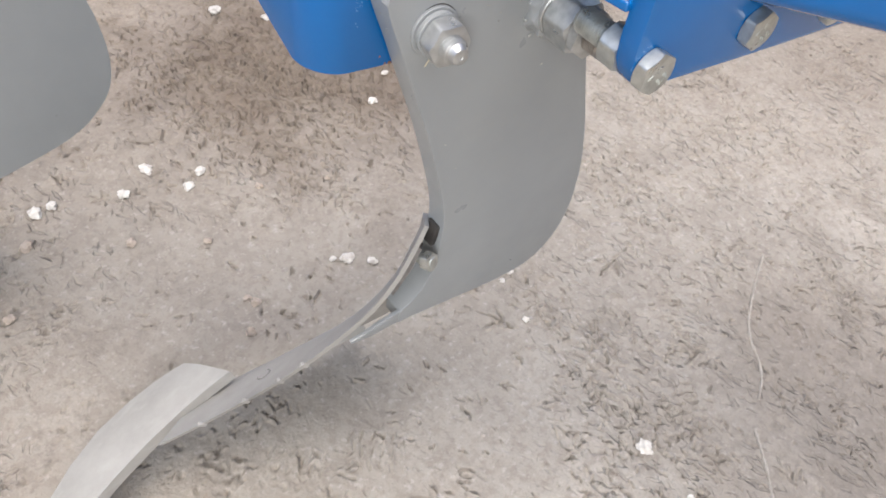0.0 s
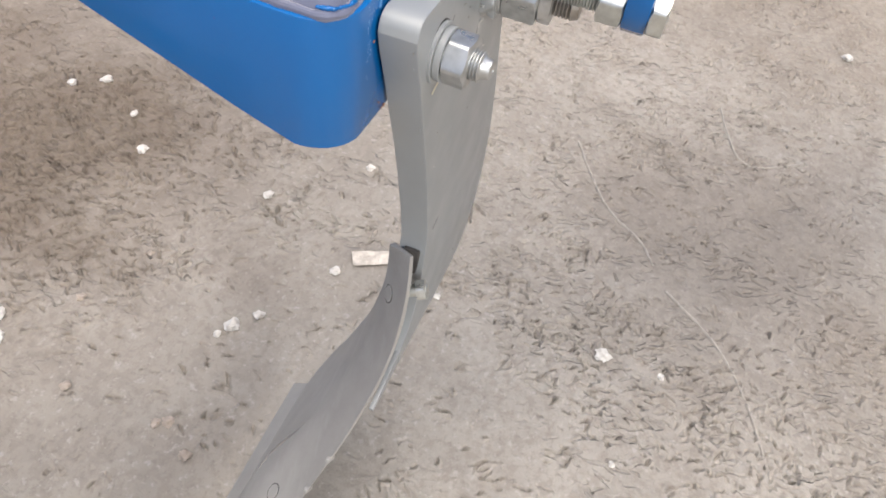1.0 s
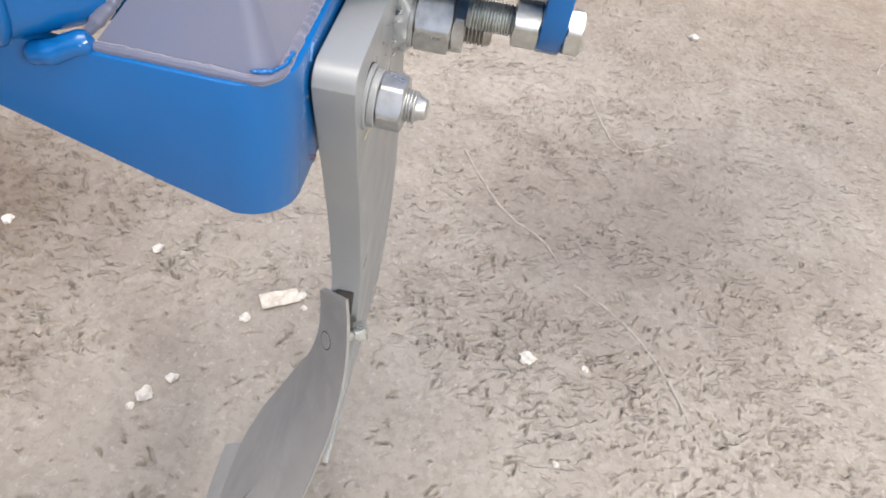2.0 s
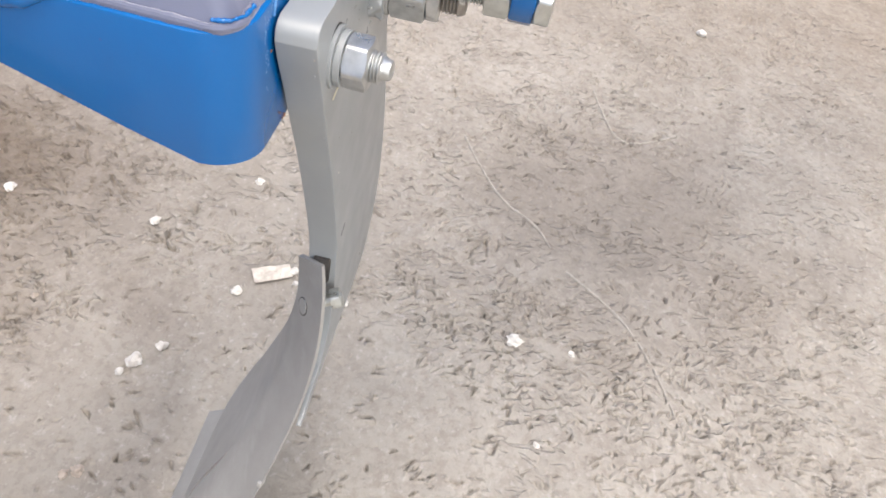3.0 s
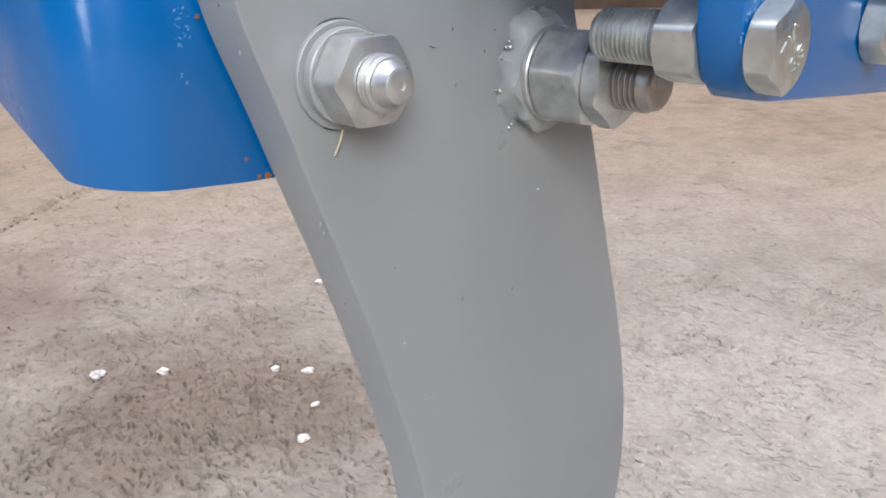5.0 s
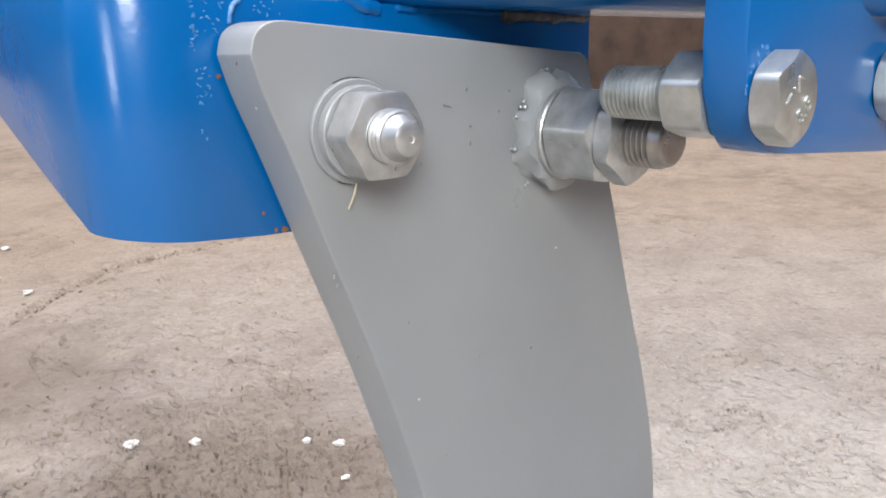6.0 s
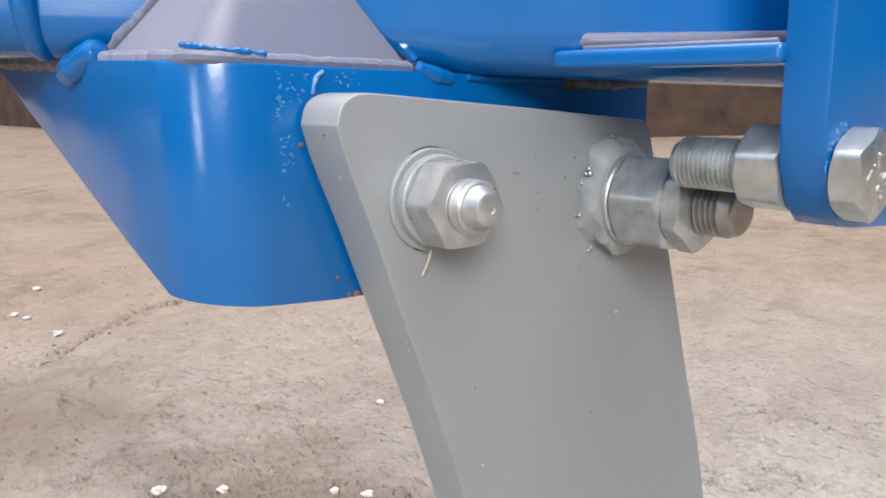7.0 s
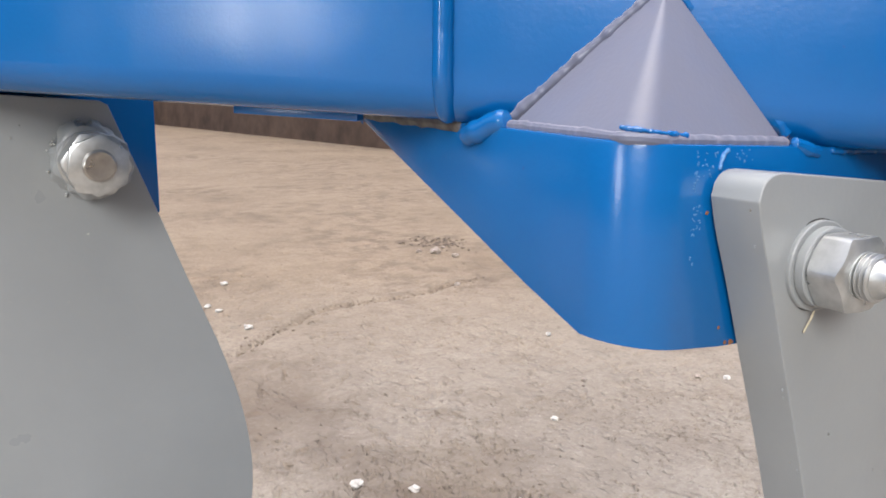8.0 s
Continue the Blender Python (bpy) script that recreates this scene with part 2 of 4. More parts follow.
def prism(outline, axis, lo, hi, width=0.0, segments=2):
    """A plate: a closed outline in the plane across an axis ('y' or 'z'), from lo to hi along it."""
    bm = bmesh.new()
    put = (lambda p, h: (p[0], h, p[1])) if axis == "y" else (lambda p, h: (p[0], p[1], h))
    low = [bm.verts.new(put(p, lo)) for p in outline]
    high = [bm.verts.new(put(p, hi)) for p in outline]
    n = len(outline)
    bm.faces.new(low)
    bm.faces.new(high)
    for i in range(n):
        bm.faces.new((low[i], low[(i + 1) % n], high[(i + 1) % n], high[i]))
    bmesh.ops.recalc_face_normals(bm, faces=bm.faces)
    if width:
        bevel_edges(bm, width, segments, 50)
    return bm


def smooth_line(points, rounds=2):
    for _ in range(rounds):
        out = [points[0]]
        for p, q in zip(points, points[1:]):
            out += [tuple(0.75 * a + 0.25 * b for a, b in zip(p, q)), tuple(0.25 * a + 0.75 * b for a, b in zip(p, q))]
        points = out + [points[-1]]
    return points


def lathe(profile, sides=32):
    """Turned along y: profile of (y, radius)."""
    bm = bmesh.new()
    rings = []
    for y, r in profile:
        if r <= 1e-6:
            rings.append([bm.verts.new((0, y, 0))])
        else:
            rings.append([bm.verts.new((r * math.cos(2 * math.pi * k / sides), y, r * math.sin(2 * math.pi * k / sides))) for k in range(sides)])
    for a, b in zip(rings, rings[1:]):
        for k in range(sides):
            j = (k + 1) % sides
            if len(a) == 1 and len(b) > 1:
                bm.faces.new((a[0], b[k], b[j]))
            elif len(b) == 1 and len(a) > 1:
                bm.faces.new((a[k], a[j], b[0]))
            elif len(a) > 1:
                bm.faces.new((a[k], a[j], b[j], b[k]))
    for ring in (rings[0], rings[-1]):
        if len(ring) > 2:
            bm.faces.new(ring)
    return bm


def thread_profile(y0, y1, radius, pitch):
    out, y = [], y0
    step = math.copysign(pitch, y1 - y0)
    while abs(y - y0) + pitch <= abs(y1 - y0) + 1e-6:
        out += [(y, radius * 0.85), (y + 0.4 * step, radius), (y + 0.6 * step, radius)]
        y += step
    return out + [(y1, radius * 0.89)]


def hex_bm(y0, y1, flats, turn=0.0):
    """A hexagon nut or head along y, with chamfered corners on both ends and a slightly dished bearing face."""
    bm = bmesh.new()
    sides = 72
    def hexr(k):
        t = 2 * math.pi * k / sides
        return min(flats * 0.564, flats / 2 / math.cos(t % (math.pi / 3) - math.pi / 6))
    s = 1 if y1 > y0 else -1
    def ring(kind, end):
        vs = []
        for k in range(sides):
            r = hexr(k)
            t = 2 * math.pi * k / sides + radians(turn)
            if kind == "side":
                drop = max(0.0, (r - flats * 0.49)) * 0.55
                y = end + (s * drop if end == y0 else -s * drop)
            else:
                r, y = min(r, flats * 0.49), end
            vs.append(bm.verts.new((r * math.cos(t), y, r * math.sin(t))))
        return vs
    a, b, c, d = ring("cap", y0), ring("side", y0), ring("side", y1), ring("cap", y1)
    for p, q in ((a, b), (b, c), (c, d)):
        for k in range(sides):
            j = (k + 1) % sides
            bm.faces.new((p[k], p[j], q[j], q[k]))
    bm.faces.new(a)
    bm.faces.new(d)
    bmesh.ops.remove_doubles(bm, verts=bm.verts, dist=1e-6)
    return bm


def moved(bm, m):
    bmesh.ops.transform(bm, matrix=m, verts=bm.verts)
    return bm


def bead(points, radius, seed, lump=0.35, sides=8, step=0.003):
    """A weld bead: an uneven rope along a line, with rounded ends."""
    pts = [Vector(p) for p in points]
    step = min(step, radius * 0.45)
    line, run = [], [0.0]
    for p, q in zip(pts, pts[1:]):
        n = max(1, int((q - p).length / step))
        line += [p.lerp(q, i / n) for i in range(n)]
    line.append(pts[-1])
    for p, q in zip(line, line[1:]):
        run.append(run[-1] + (q - p).length)
    bm = bmesh.new()
    rings = []
    for i, p in enumerate(line):
        d = (line[min(i + 1, len(line) - 1)] - line[max(i - 1, 0)]).normalized()
        u = d.cross(Vector((0.31, 0.22, 0.93))).normalized()
        v = d.cross(u)
        end = min(run[i], run[-1] - run[i]) / radius
        cap = math.sqrt(max(0.0, 1 - (1 - min(1.0, end)) ** 2)) * 0.97 + 0.03
        x = run[i] / radius
        wave = noise.noise(Vector((x * 0.42, seed * 3.7, 0.5))) + 0.55 * noise.noise(Vector((x * 1.1, seed * 5.1, 2.5)))
        r = radius * (1 + lump * wave) * cap
        p = p + radius * lump * 0.5 * (noise.noise(Vector((x * 0.5, seed, 7.7))) * u + noise.noise(Vector((x * 0.5, seed, 4.1))) * v)
        rings.append([bm.verts.new(p + r * (math.cos(2 * math.pi * k / sides) * u + math.sin(2 * math.pi * k / sides) * v)) for k in range(sides)])
    for a, b in zip(rings, rings[1:]):
        for k in range(sides):
            j = (k + 1) % sides
            bm.faces.new((a[k], a[j], b[j], b[k]))
    bm.faces.new(rings[0])
    bm.faces.new(rings[-1])
    return bm


def thick_sheet(rows, thickness):
    """A curved plate from rows of points (one row across per station), given a thickness behind it."""
    bm = bmesh.new()
    grid = [[Vector(p) for p in row] for row in rows]
    ni, nj = len(grid), len(grid[0])
    def normal(i, j):
        a = grid[min(i + 1, ni - 1)][j] - grid[max(i - 1, 0)][j]
        b = grid[i][min(j + 1, nj - 1)] - grid[i][max(j - 1, 0)]
        return a.cross(b).normalized()
    top = [[bm.verts.new(grid[i][j]) for j in range(nj)] for i in range(ni)]
    low = [[bm.verts.new(grid[i][j] - thickness * normal(i, j)) for j in range(nj)] for i in range(ni)]
    for i in range(ni - 1):
        for j in range(nj - 1):
            bm.faces.new((top[i][j], top[i][j + 1], top[i + 1][j + 1], top[i + 1][j]))
            bm.faces.new((low[i][j], low[i + 1][j], low[i + 1][j + 1], low[i][j + 1]))
    for i in range(ni - 1):
        for j in (0, nj - 1):
            bm.faces.new((top[i][j], top[i + 1][j], low[i + 1][j], low[i][j]))
    for j in range(nj - 1):
        for i in (0, ni - 1):
            bm.faces.new((top[i][j], top[i][j + 1], low[i][j + 1], low[i][j]))
    bmesh.ops.recalc_face_normals(bm, faces=bm.faces)
    return bm


def box(lo, hi, width=0.0):
    return prism([(lo[0], lo[1]), (hi[0], lo[1]), (hi[0], hi[1]), (lo[0], hi[1])], "z", lo[2], hi[2], width)


def spots(places, normal_axis, name, mat, parent, label):
    """Small flat irregular blots lying on a plate."""
    rnd = random.Random(len(places))
    bm = bmesh.new()
    for x, y, z, r in places:
        n = 9
        ring = []
        for k in range(n):
            q = r * rnd.uniform(0.5, 1.2)
            a0 = 2 * math.pi * k / n
            u, v = q * math.cos(a0), q * math.sin(a0)
            ring.append((x + u, y, z + v) if normal_axis == "y" else (x, y + u, z + v))
        low = [bm.verts.new(p) for p in ring]
        off = Vector((0, -0.0005, 0)) if normal_axis == "y" else Vector((-0.0005, 0, 0))
        top = [bm.verts.new(Vector(p) + off) for p in ring]
        bm.faces.new(top)
        for k in range(n):
            bm.faces.new((low[k], low[(k + 1) % n], top[(k + 1) % n], top[k]))
    return tagged(part(name, bm, mat, parent, label), kind="stuff")


# ---- ground ----
def spaced(lo, a, b, hi, step, most, far, n):
    """Even steps from a to b, steps that grow to a most out to lo and hi, and long ones out to far."""
    def outward(length):
        out, d, h = [], 0.0, step
        while d < length:
            h = min(h * 1.009, most)
            d += h
            out.append(d)
        return np.array(out)
    left, right = a - outward(a - lo), b + outward(hi - b)
    grow = np.geomspace(most, far, n)
    return np.concatenate([left[-1] - grow[::-1], left[::-1], np.arange(a, b + step / 2, step), right, right[-1] + grow])


def build_ground():
    rng = np.random.default_rng(7)
    X0, X1, Y0, Y1, S = -0.50, 1.80, -1.20, 2.60, 0.0016
    xs = spaced(X0, -0.04, 0.88, X1, S, 0.008, 90.0, 40)
    ys = spaced(Y0, -0.50, 0.82, Y1, S, 0.008, 90.0, 40)
    ix, iy = np.searchsorted(xs, X0), np.searchsorted(ys, Y0)
    Z = np.zeros((len(ys), len(xs)))
    pits, lips = np.zeros_like(Z), np.zeros_like(Z)

    nxi, nyi = np.searchsorted(xs, X1) - ix, np.searchsorted(ys, Y1) - iy
    gxi, gyi = np.meshgrid(xs[ix:ix + nxi], ys[iy:iy + nyi])

    def lumps(cx, cy):
        w, h = int(9.0 / cx) + 3, int(9.0 / cy) + 3
        cells = rng.normal(0, 1, (h, w))
        turn = rng.uniform(-0.5, 0.5)
        gu, gv = gxi * math.cos(turn) + gyi * math.sin(turn), gyi * math.cos(turn) - gxi * math.sin(turn)
        u, v = (gu + 4.0) / cx, (gv + 4.0) / cy
        iu, iv = u.astype(int), v.astype(int)
        fu, fv = u - iu, v - iv
        fu, fv = fu * fu * (3 - 2 * fu), fv * fv * (3 - 2 * fv)
        return (cells[iv, iu] * (1 - fu) + cells[iv, iu + 1] * fu) * (1 - fv) + (cells[iv + 1, iu] * (1 - fu) + cells[iv + 1, iu + 1] * fu) * fv

    # the marks' outlines wander and their depth varies along them
    warp_x, warp_y, vary = np.zeros_like(Z), np.zeros_like(Z), np.ones_like(Z)
    warp_x[iy:iy + nyi, ix:ix + nxi] = 0.0008 * lumps(0.0045, 0.0045) + 0.0012 * lumps(0.012, 0.012)
    warp_y[iy:iy + nyi, ix:ix + nxi] = 0.0008 * lumps(0.0045, 0.0045) + 0.0012 * lumps(0.012, 0.012)
    vary[iy:iy + nyi, ix:ix + nxi] = np.clip(1.0 + 0.6 * lumps(0.006, 0.006), 0.1, 1.9)

    def dent(cx, cy, angle, length, width, depth, bend=0.0, rim=0.50):
        r = length / 2 + 3 * width
        if not (X0 < cx - r and cx + r < X1 and Y0 < cy - r and cy + r < Y1):
            return
        i0, i1 = np.searchsorted(xs, cx - r), np.searchsorted(xs, cx + r) + 1
        j0, j1 = np.searchsorted(ys, cy - r), np.searchsorted(ys, cy + r) + 1
        gx, gy = np.meshgrid(xs[i0:i1] - cx, ys[j0:j1] - cy)
        gx, gy, deep = gx + warp_x[j0:j1, i0:i1], gy + warp_y[j0:j1, i0:i1], depth * vary[j0:j1, i0:i1]
        u = gx * math.cos(angle) + gy * math.sin(angle)
        v = -gx * math.sin(angle) + gy * math.cos(angle) - bend * (u * u) / max(length, 1e-6)
        over = np.maximum(np.abs(u) - length / 2, 0)
        slim = width * (1.1 - 0.75 * np.clip(2 * np.abs(u) / max(length, 1e-6), 0, 1) ** 2)
        q = (v / slim) ** 2 + (over / width) ** 2
        shape = deep * np.exp(-q * q)
        if depth > 0:
            lip = rim * deep * np.exp(-((v - 1.9 * width) / (0.8 * width)) ** 2 - (over / width) ** 2)
            pits[j0:j1, i0:i1] = np.minimum(pits[j0:j1, i0:i1], -shape)
            lips[j0:j1, i0:i1] = np.maximum(lips[j0:j1, i0:i1], lip)
        else:
            lips[j0:j1, i0:i1] = np.maximum(lips[j0:j1, i0:i1], -shape)
            pits[j0:j1, i0:i1] *= 1 - np.exp(-q * q)

    # rough, trodden crust: several sizes of lumps, calmer where it has been swept smooth
    def fade(x):
        x = np.clip(x, 0, 1)
        return x * x * (3 - 2 * x)

    calm = fade((0.37 + 0.04 * lumps(0.09, 0.09) - np.hypot(gxi + 0.03, gyi - 0.10)) / 0.14)
    rough = (0.55 + 0.45 * fade(0.5 + 0.45 * lumps(0.16, 0.16))) * (1 - 0.80 * calm)
    crust = 0.0006 * lumps(0.045, 0.055) + 0.00035 * lumps(0.017, 0.024) + 0.00030 * lumps(0.0065, 0.009) + 0.00016 * lumps(0.0034, 0.0040)
    # broken creases between trodden lumps
    for size, deep in ((0.013, 0.0010), (0.019, 0.0011), (0.027, 0.0010)):
        wander = lumps(size, size * 1.3) + 0.35 * lumps(size * 0.3, size * 0.3)
        crust -= deep * np.exp(-(wander / 0.20) ** 2) * fade(lumps(size * 1.4, size * 1.4) * 1.5) * fade(0.35 + 0.8 * lumps(0.10, 0.10))
    near_by = fade((1.45 - gxi) / 0.3) * fade((1.05 - gyi) / 0.3)
    Z[iy:iy + nyi, ix:ix + nxi] += crust * rough * near_by
    far_off = (0.0030 * lumps(0.12, 0.14) + 0.0012 * lumps(0.035, 0.045) - 0.0014 * np.abs(lumps(0.05, 0.03))) * fade((gyi - 0.80) / 0.3)
    Z[iy:iy + nyi, ix:ix + nxi] += far_off * fade((X1 - gxi) / 0.3) * fade((Y1 - gyi) / 0.5)

    # thin nicks in loose patches that share a direction, over a general scatter
    def allowed(cx, cy):
        smooth = math.hypot(cx + 0.03, cy - 0.10) < 0.33 + 0.06 * noise.noise(Vector((cx * 8, cy * 8, 1.0)))
        d = 0.34 + 0.8 * noise.noise(Vector((cx * 2.6, cy * 2.6, 3.0))) + 0.7 * noise.noise(Vector((cx * 6, cy * 6, 9.0)))
        if math.hypot(cx - 0.27, (cy - 0.66) * 0.8) < 0.24:
            d += 0.50
        return rng.random() < (0.14 if smooth else d)

    for _ in range(4200):
        cx, cy = rng.uniform(X0, 1.45), rng.uniform(Y0, 1.05)
        if not allowed(cx, cy):
            continue
        a0, spread = rng.normal(1.80, 0.5), rng.uniform(0.010, 0.038)
        for _ in range(rng.integers(5, 13)):
            dent(cx + rng.normal(0, spread), cy + rng.normal(0, spread), a0 + rng.normal(0, 0.45), 0.004 + 0.017 * rng.random() ** 1.7, rng.uniform(0.0012, 0.0021), rng.uniform(0.0022, 0.0060), rng.uniform(-0.15, 0.15))
    for _ in range(8000):
        cx, cy = rng.uniform(X0, 1.45), rng.uniform(Y0, 1.05)
        if rng.random() < 0.94 and not allowed(cx, cy):
            continue
        dent(cx, cy, rng.normal(1.75, 0.7), 0.003 + 0.012 * rng.random() ** 1.8, rng.uniform(0.0010, 0.0018), rng.uniform(0.0016, 0.0050), rng.uniform(-0.35, 0.35))
    # churned soil under the beam
    for _ in range(1000):
        a0, r = rng.uniform(0, 6.28), abs(rng.normal(0, 0.17))
        dent(0.30 + r * math.cos(a0), 0.66 + 0.8 * r * math.sin(a0), rng.normal(1.7, 0.6), 0.006 + 0.022 * rng.random() ** 1.5, rng.uniform(0.0017, 0.0030), rng.uniform(0.0030, 0.0070), rng.uniform(-0.2, 0.2))
    # broad shallow hollows and scuffs further off
    for _ in range(900):
        dent(rng.uniform(-0.4, X1), rng.uniform(0.95, Y1), rng.uniform(0, 3.14), rng.uniform(0.005, 0.05), rng.uniform(0.005, 0.010), rng.uniform(0.002, 0.006))
    furrow = [(0.241, 1.658), (0.369, 1.777), (0.567, 1.940), (0.738, 1.982), (0.897, 1.977), (1.111, 2.039), (1.257, 2.080)]
    for p, q in zip(furrow, furrow[1:]):
        dent((p[0] + q[0]) / 2, (p[1] + q[1]) / 2, math.atan2(q[1] - p[1], q[0] - p[0]), math.hypot(q[0] - p[0], q[1] - p[1]), 0.014, 0.0095)
    for _ in range(40):
        dent(1.47 + rng.normal(0, 0.055), 2.74 + rng.normal(0, 0.075), rng.uniform(0, 3.14), 0.03, 0.009, rng.uniform(0.004, 0.010))
    # birds' footprints: three toes
    for _ in range(130):
        cx, cy, a0 = rng.uniform(X0, 1.15), rng.uniform(Y0, 1.05), rng.uniform(0, 6.28)
        if math.hypot(cx + 0.03, cy - 0.10) < 0.36 and rng.random() < 0.9:
            continue
        for off in (-0.55, 0.0, 0.55):
            L = rng.uniform(0.018, 0.028)
            dent(cx + math.cos(a0 + off) * L / 2, cy + math.sin(a0 + off) * L / 2, a0 + off, L, 0.0018, rng.uniform(0.003, 0.0055))
        dent(cx - math.cos(a0) * 0.006, cy - math.sin(a0) * 0.006, a0, 0.012, 0.0017, 0.0014)
    for cx, cy, a0 in ((0.44, -0.137, 2.6), (0.272, -0.105, 4.4), (0.336, -0.047, 4.2), (0.30, 0.30, 1.0), (0.235, 0.045, 2.0), (0.46, 0.05, 3.4)):
        for off, L in ((-0.75, 0.030), (0.0, 0.040), (0.75, 0.030), (3.14, 0.016)):
            dent(cx + math.cos(a0 + off) * L / 2, cy + math.sin(a0 + off) * L / 2, a0 + off, L, 0.0023, 0.0060)
    # shoe-sole prints: rows of bars
    for cx, cy, a0 in ((0.355, -0.19, 1.25), (0.425, -0.464, 1.2), (0.669, -0.499, 1.3), (-0.114, 0.014, 2.5), (-0.02, -0.02, 2.5), (0.83, -0.20, 1.1), (0.20, -0.36, 1.1), (0.88, -0.62, 0.8)):
        for r in range(6):
            for c in (-1, 0, 1):
                u, v = (r - 2.5) * 0.013, c * 0.019
                dent(cx + u * math.cos(a0) - v * math.sin(a0), cy + u * math.sin(a0) + v * math.cos(a0), a0 + math.pi / 2 + c * 0.35, 0.013, 0.0013, 0.0026)
    # crumbs
    for _ in range(1500):
        dent(rng.uniform(X0, 1.15), rng.uniform(Y0, 1.05), 0, 0.001, rng.uniform(0.0012, 0.0032), -rng.uniform(0.001, 0.0030))
    Z += pits + lips
    grit = rng.normal(0, 1, Z.shape)
    grit = (grit + np.roll(grit, 1, 0) + np.roll(grit, 1, 1) + np.roll(grit, (1, 1), (0, 1))) / 4
    gx, gy = np.meshgrid(xs, ys)
    inside = (gx > X0) & (gx < X1) & (gy > Y0) & (gy < Y1)
    Z += 0.00010 * grit * inside
    for f, h in ((5.0, 0.0045), (13.0, 0.0022)):
        ph = rng.uniform(0, 6.28, (6, 3))
        for a0, b0, c0 in ph:
            Z += h / 3 * np.sin(f * (gx * math.cos(a0) + gy * math.sin(a0)) * (1 + 0.4 * math.sin(c0)) + b0)
    near = np.clip(1.5 - np.hypot(gx - 0.3, gy) / 3.0, 0, 1)
    Z = Z * near
    nx, ny = len(xs), len(ys)
    co = np.stack([gx, gy, Z], -1).reshape(-1, 3).astype(np.float32)
    idx = np.arange(nx * ny).reshape(ny, nx)
    quads = np.stack([idx[:-1, :-1], idx[:-1, 1:], idx[1:, 1:], idx[1:, :-1]], -1).reshape(-1, 4)
    me = bpy.data.meshes.new("ground")
    me.vertices.add(len(co))
    me.vertices.foreach_set("co", co.ravel())
    me.loops.add(quads.size)
    me.loops.foreach_set("vertex_index", quads.ravel().astype(np.int32))
    me.polygons.add(len(quads))
    me.polygons.foreach_set("loop_start", np.arange(0, quads.size, 4, dtype=np.int32))
    me.update()
    me.validate()
    me.shade_smooth()
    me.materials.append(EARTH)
    tagged(new("ground", me), "trodden bare earth floor with footprints and crumbs", "ground", kind="structure")

    def height(x, y):
        i, j = np.searchsorted(xs, x), np.searchsorted(ys, y)
        return float(Z[j - 2:j + 3, i - 2:i + 3].mean())
    return height


ground_at = build_ground()

# ---- walls round the yard ----
def wall_run(name, p, q, z0, z1, thick, mat, label, category="wall"):
    """A straight wall from p to q, its thickness on the far side."""
    p, q = Vector((*p, 0)), Vector((*q, 0))
    d = (q - p).normalized()
    bm = box((0, 0, z0), ((q - p).length, thick, z1), 0.01)
    m = Matrix.Translation(p) @ Matrix.Rotation(math.atan2(d.y, d.x), 4, "Z")
    return tagged(link_mesh(name, moved(bm, m), mat, smooth=0), label, category, kind="structure")


wall_run("wall_north", (2.95, 18.0), (4.2, 7.6), -0.05, 2.4, 0.3, WALL, "brown weathered wall of the yard")
wall_run("wall_north_east", (4.2, 7.6), (9.5, 3.9), -0.05, 2.4, 0.3, WALL, "brown weathered wall of the yard")
# the walls from here on are unseen, added to shape light and reflections
wall_run("unseen_wall_east", (9.5, 3.9), (9.5, -7.0), -0.05, 2.4, 0.3, WALL, "brown weathered wall of the yard")
wall_run("unseen_wall_south", (9.5, -7.0), (-4.4, -7.0), -0.05, 6.4, 0.3, WALL, "unseen brown weathered wall beside an open gateway")
wall_run("unseen_wall_west", (-7.0, -4.7), (-7.0, -2.5), -0.05, 6.4, 0.3, WALL, "unseen brown weathered wall beside an open gateway")
wall_run("unseen_wall_west", (-7.0, -2.5), (-7.0, -1.6), -0.05, 0.5, 0.3, WALL, "unseen brown weathered wall under an opening")
wall_run("unseen_wall_west", (-7.0, -2.5), (-7.0, -1.6), 2.35, 6.4, 0.3, WALL, "unseen brown weathered wall over an opening")
wall_run("unseen_wall_west", (-7.0, -1.6), (-7.0, 18.0), -0.05, 2.4, 0.3, WALL, "brown weathered wall of the yard")
wall_run("unseen_wall_back", (-7.0, 18.0), (2.95, 18.0), -0.05, 2.4, 0.3, WALL, "brown weathered wall of the yard")

# ---- plough frame ----
TUBE = 0.100
R2 = math.sqrt(0.5)
PITCH = Vector((-0.3400, 0.3900, 0.0))
RISE = 0.044         # the tube climbs towards its rear end


def tube_bm(u0, u1, depth0, size, z0, radius):
    """A square tube along the frame's diagonal: u along it, its front face depth0 behind the line x + y = 0."""
    out = []
    for cx, cz, a0 in ((size - radius, size - radius, 0), (radius, size - radius, 90), (radius, radius, 180), (size - radius, radius, 270)):
        for k in range(7):
            t = radians(a0 + 15 * k)
            out.append((depth0 + cx + radius * math.cos(t), z0 + cz + radius * math.sin(t)))
    bm = bmesh.new()
    d, v = Vector((R2, -R2, 0)), Vector((R2, R2, 0))
    rings = [[bm.verts.new(d * u + v * p + Vector((0, 0, z - RISE * u))) for p, z in out] for u in (u0, u1)]
    n = len(out)
    for k in range(n):
        bm.faces.new((rings[0][k], rings[0][(k + 1) % n], rings[1][(k + 1) % n], rings[1][k]))
    bm.faces.new(rings[0])
    bm.faces.new(rings[1])
    return bm


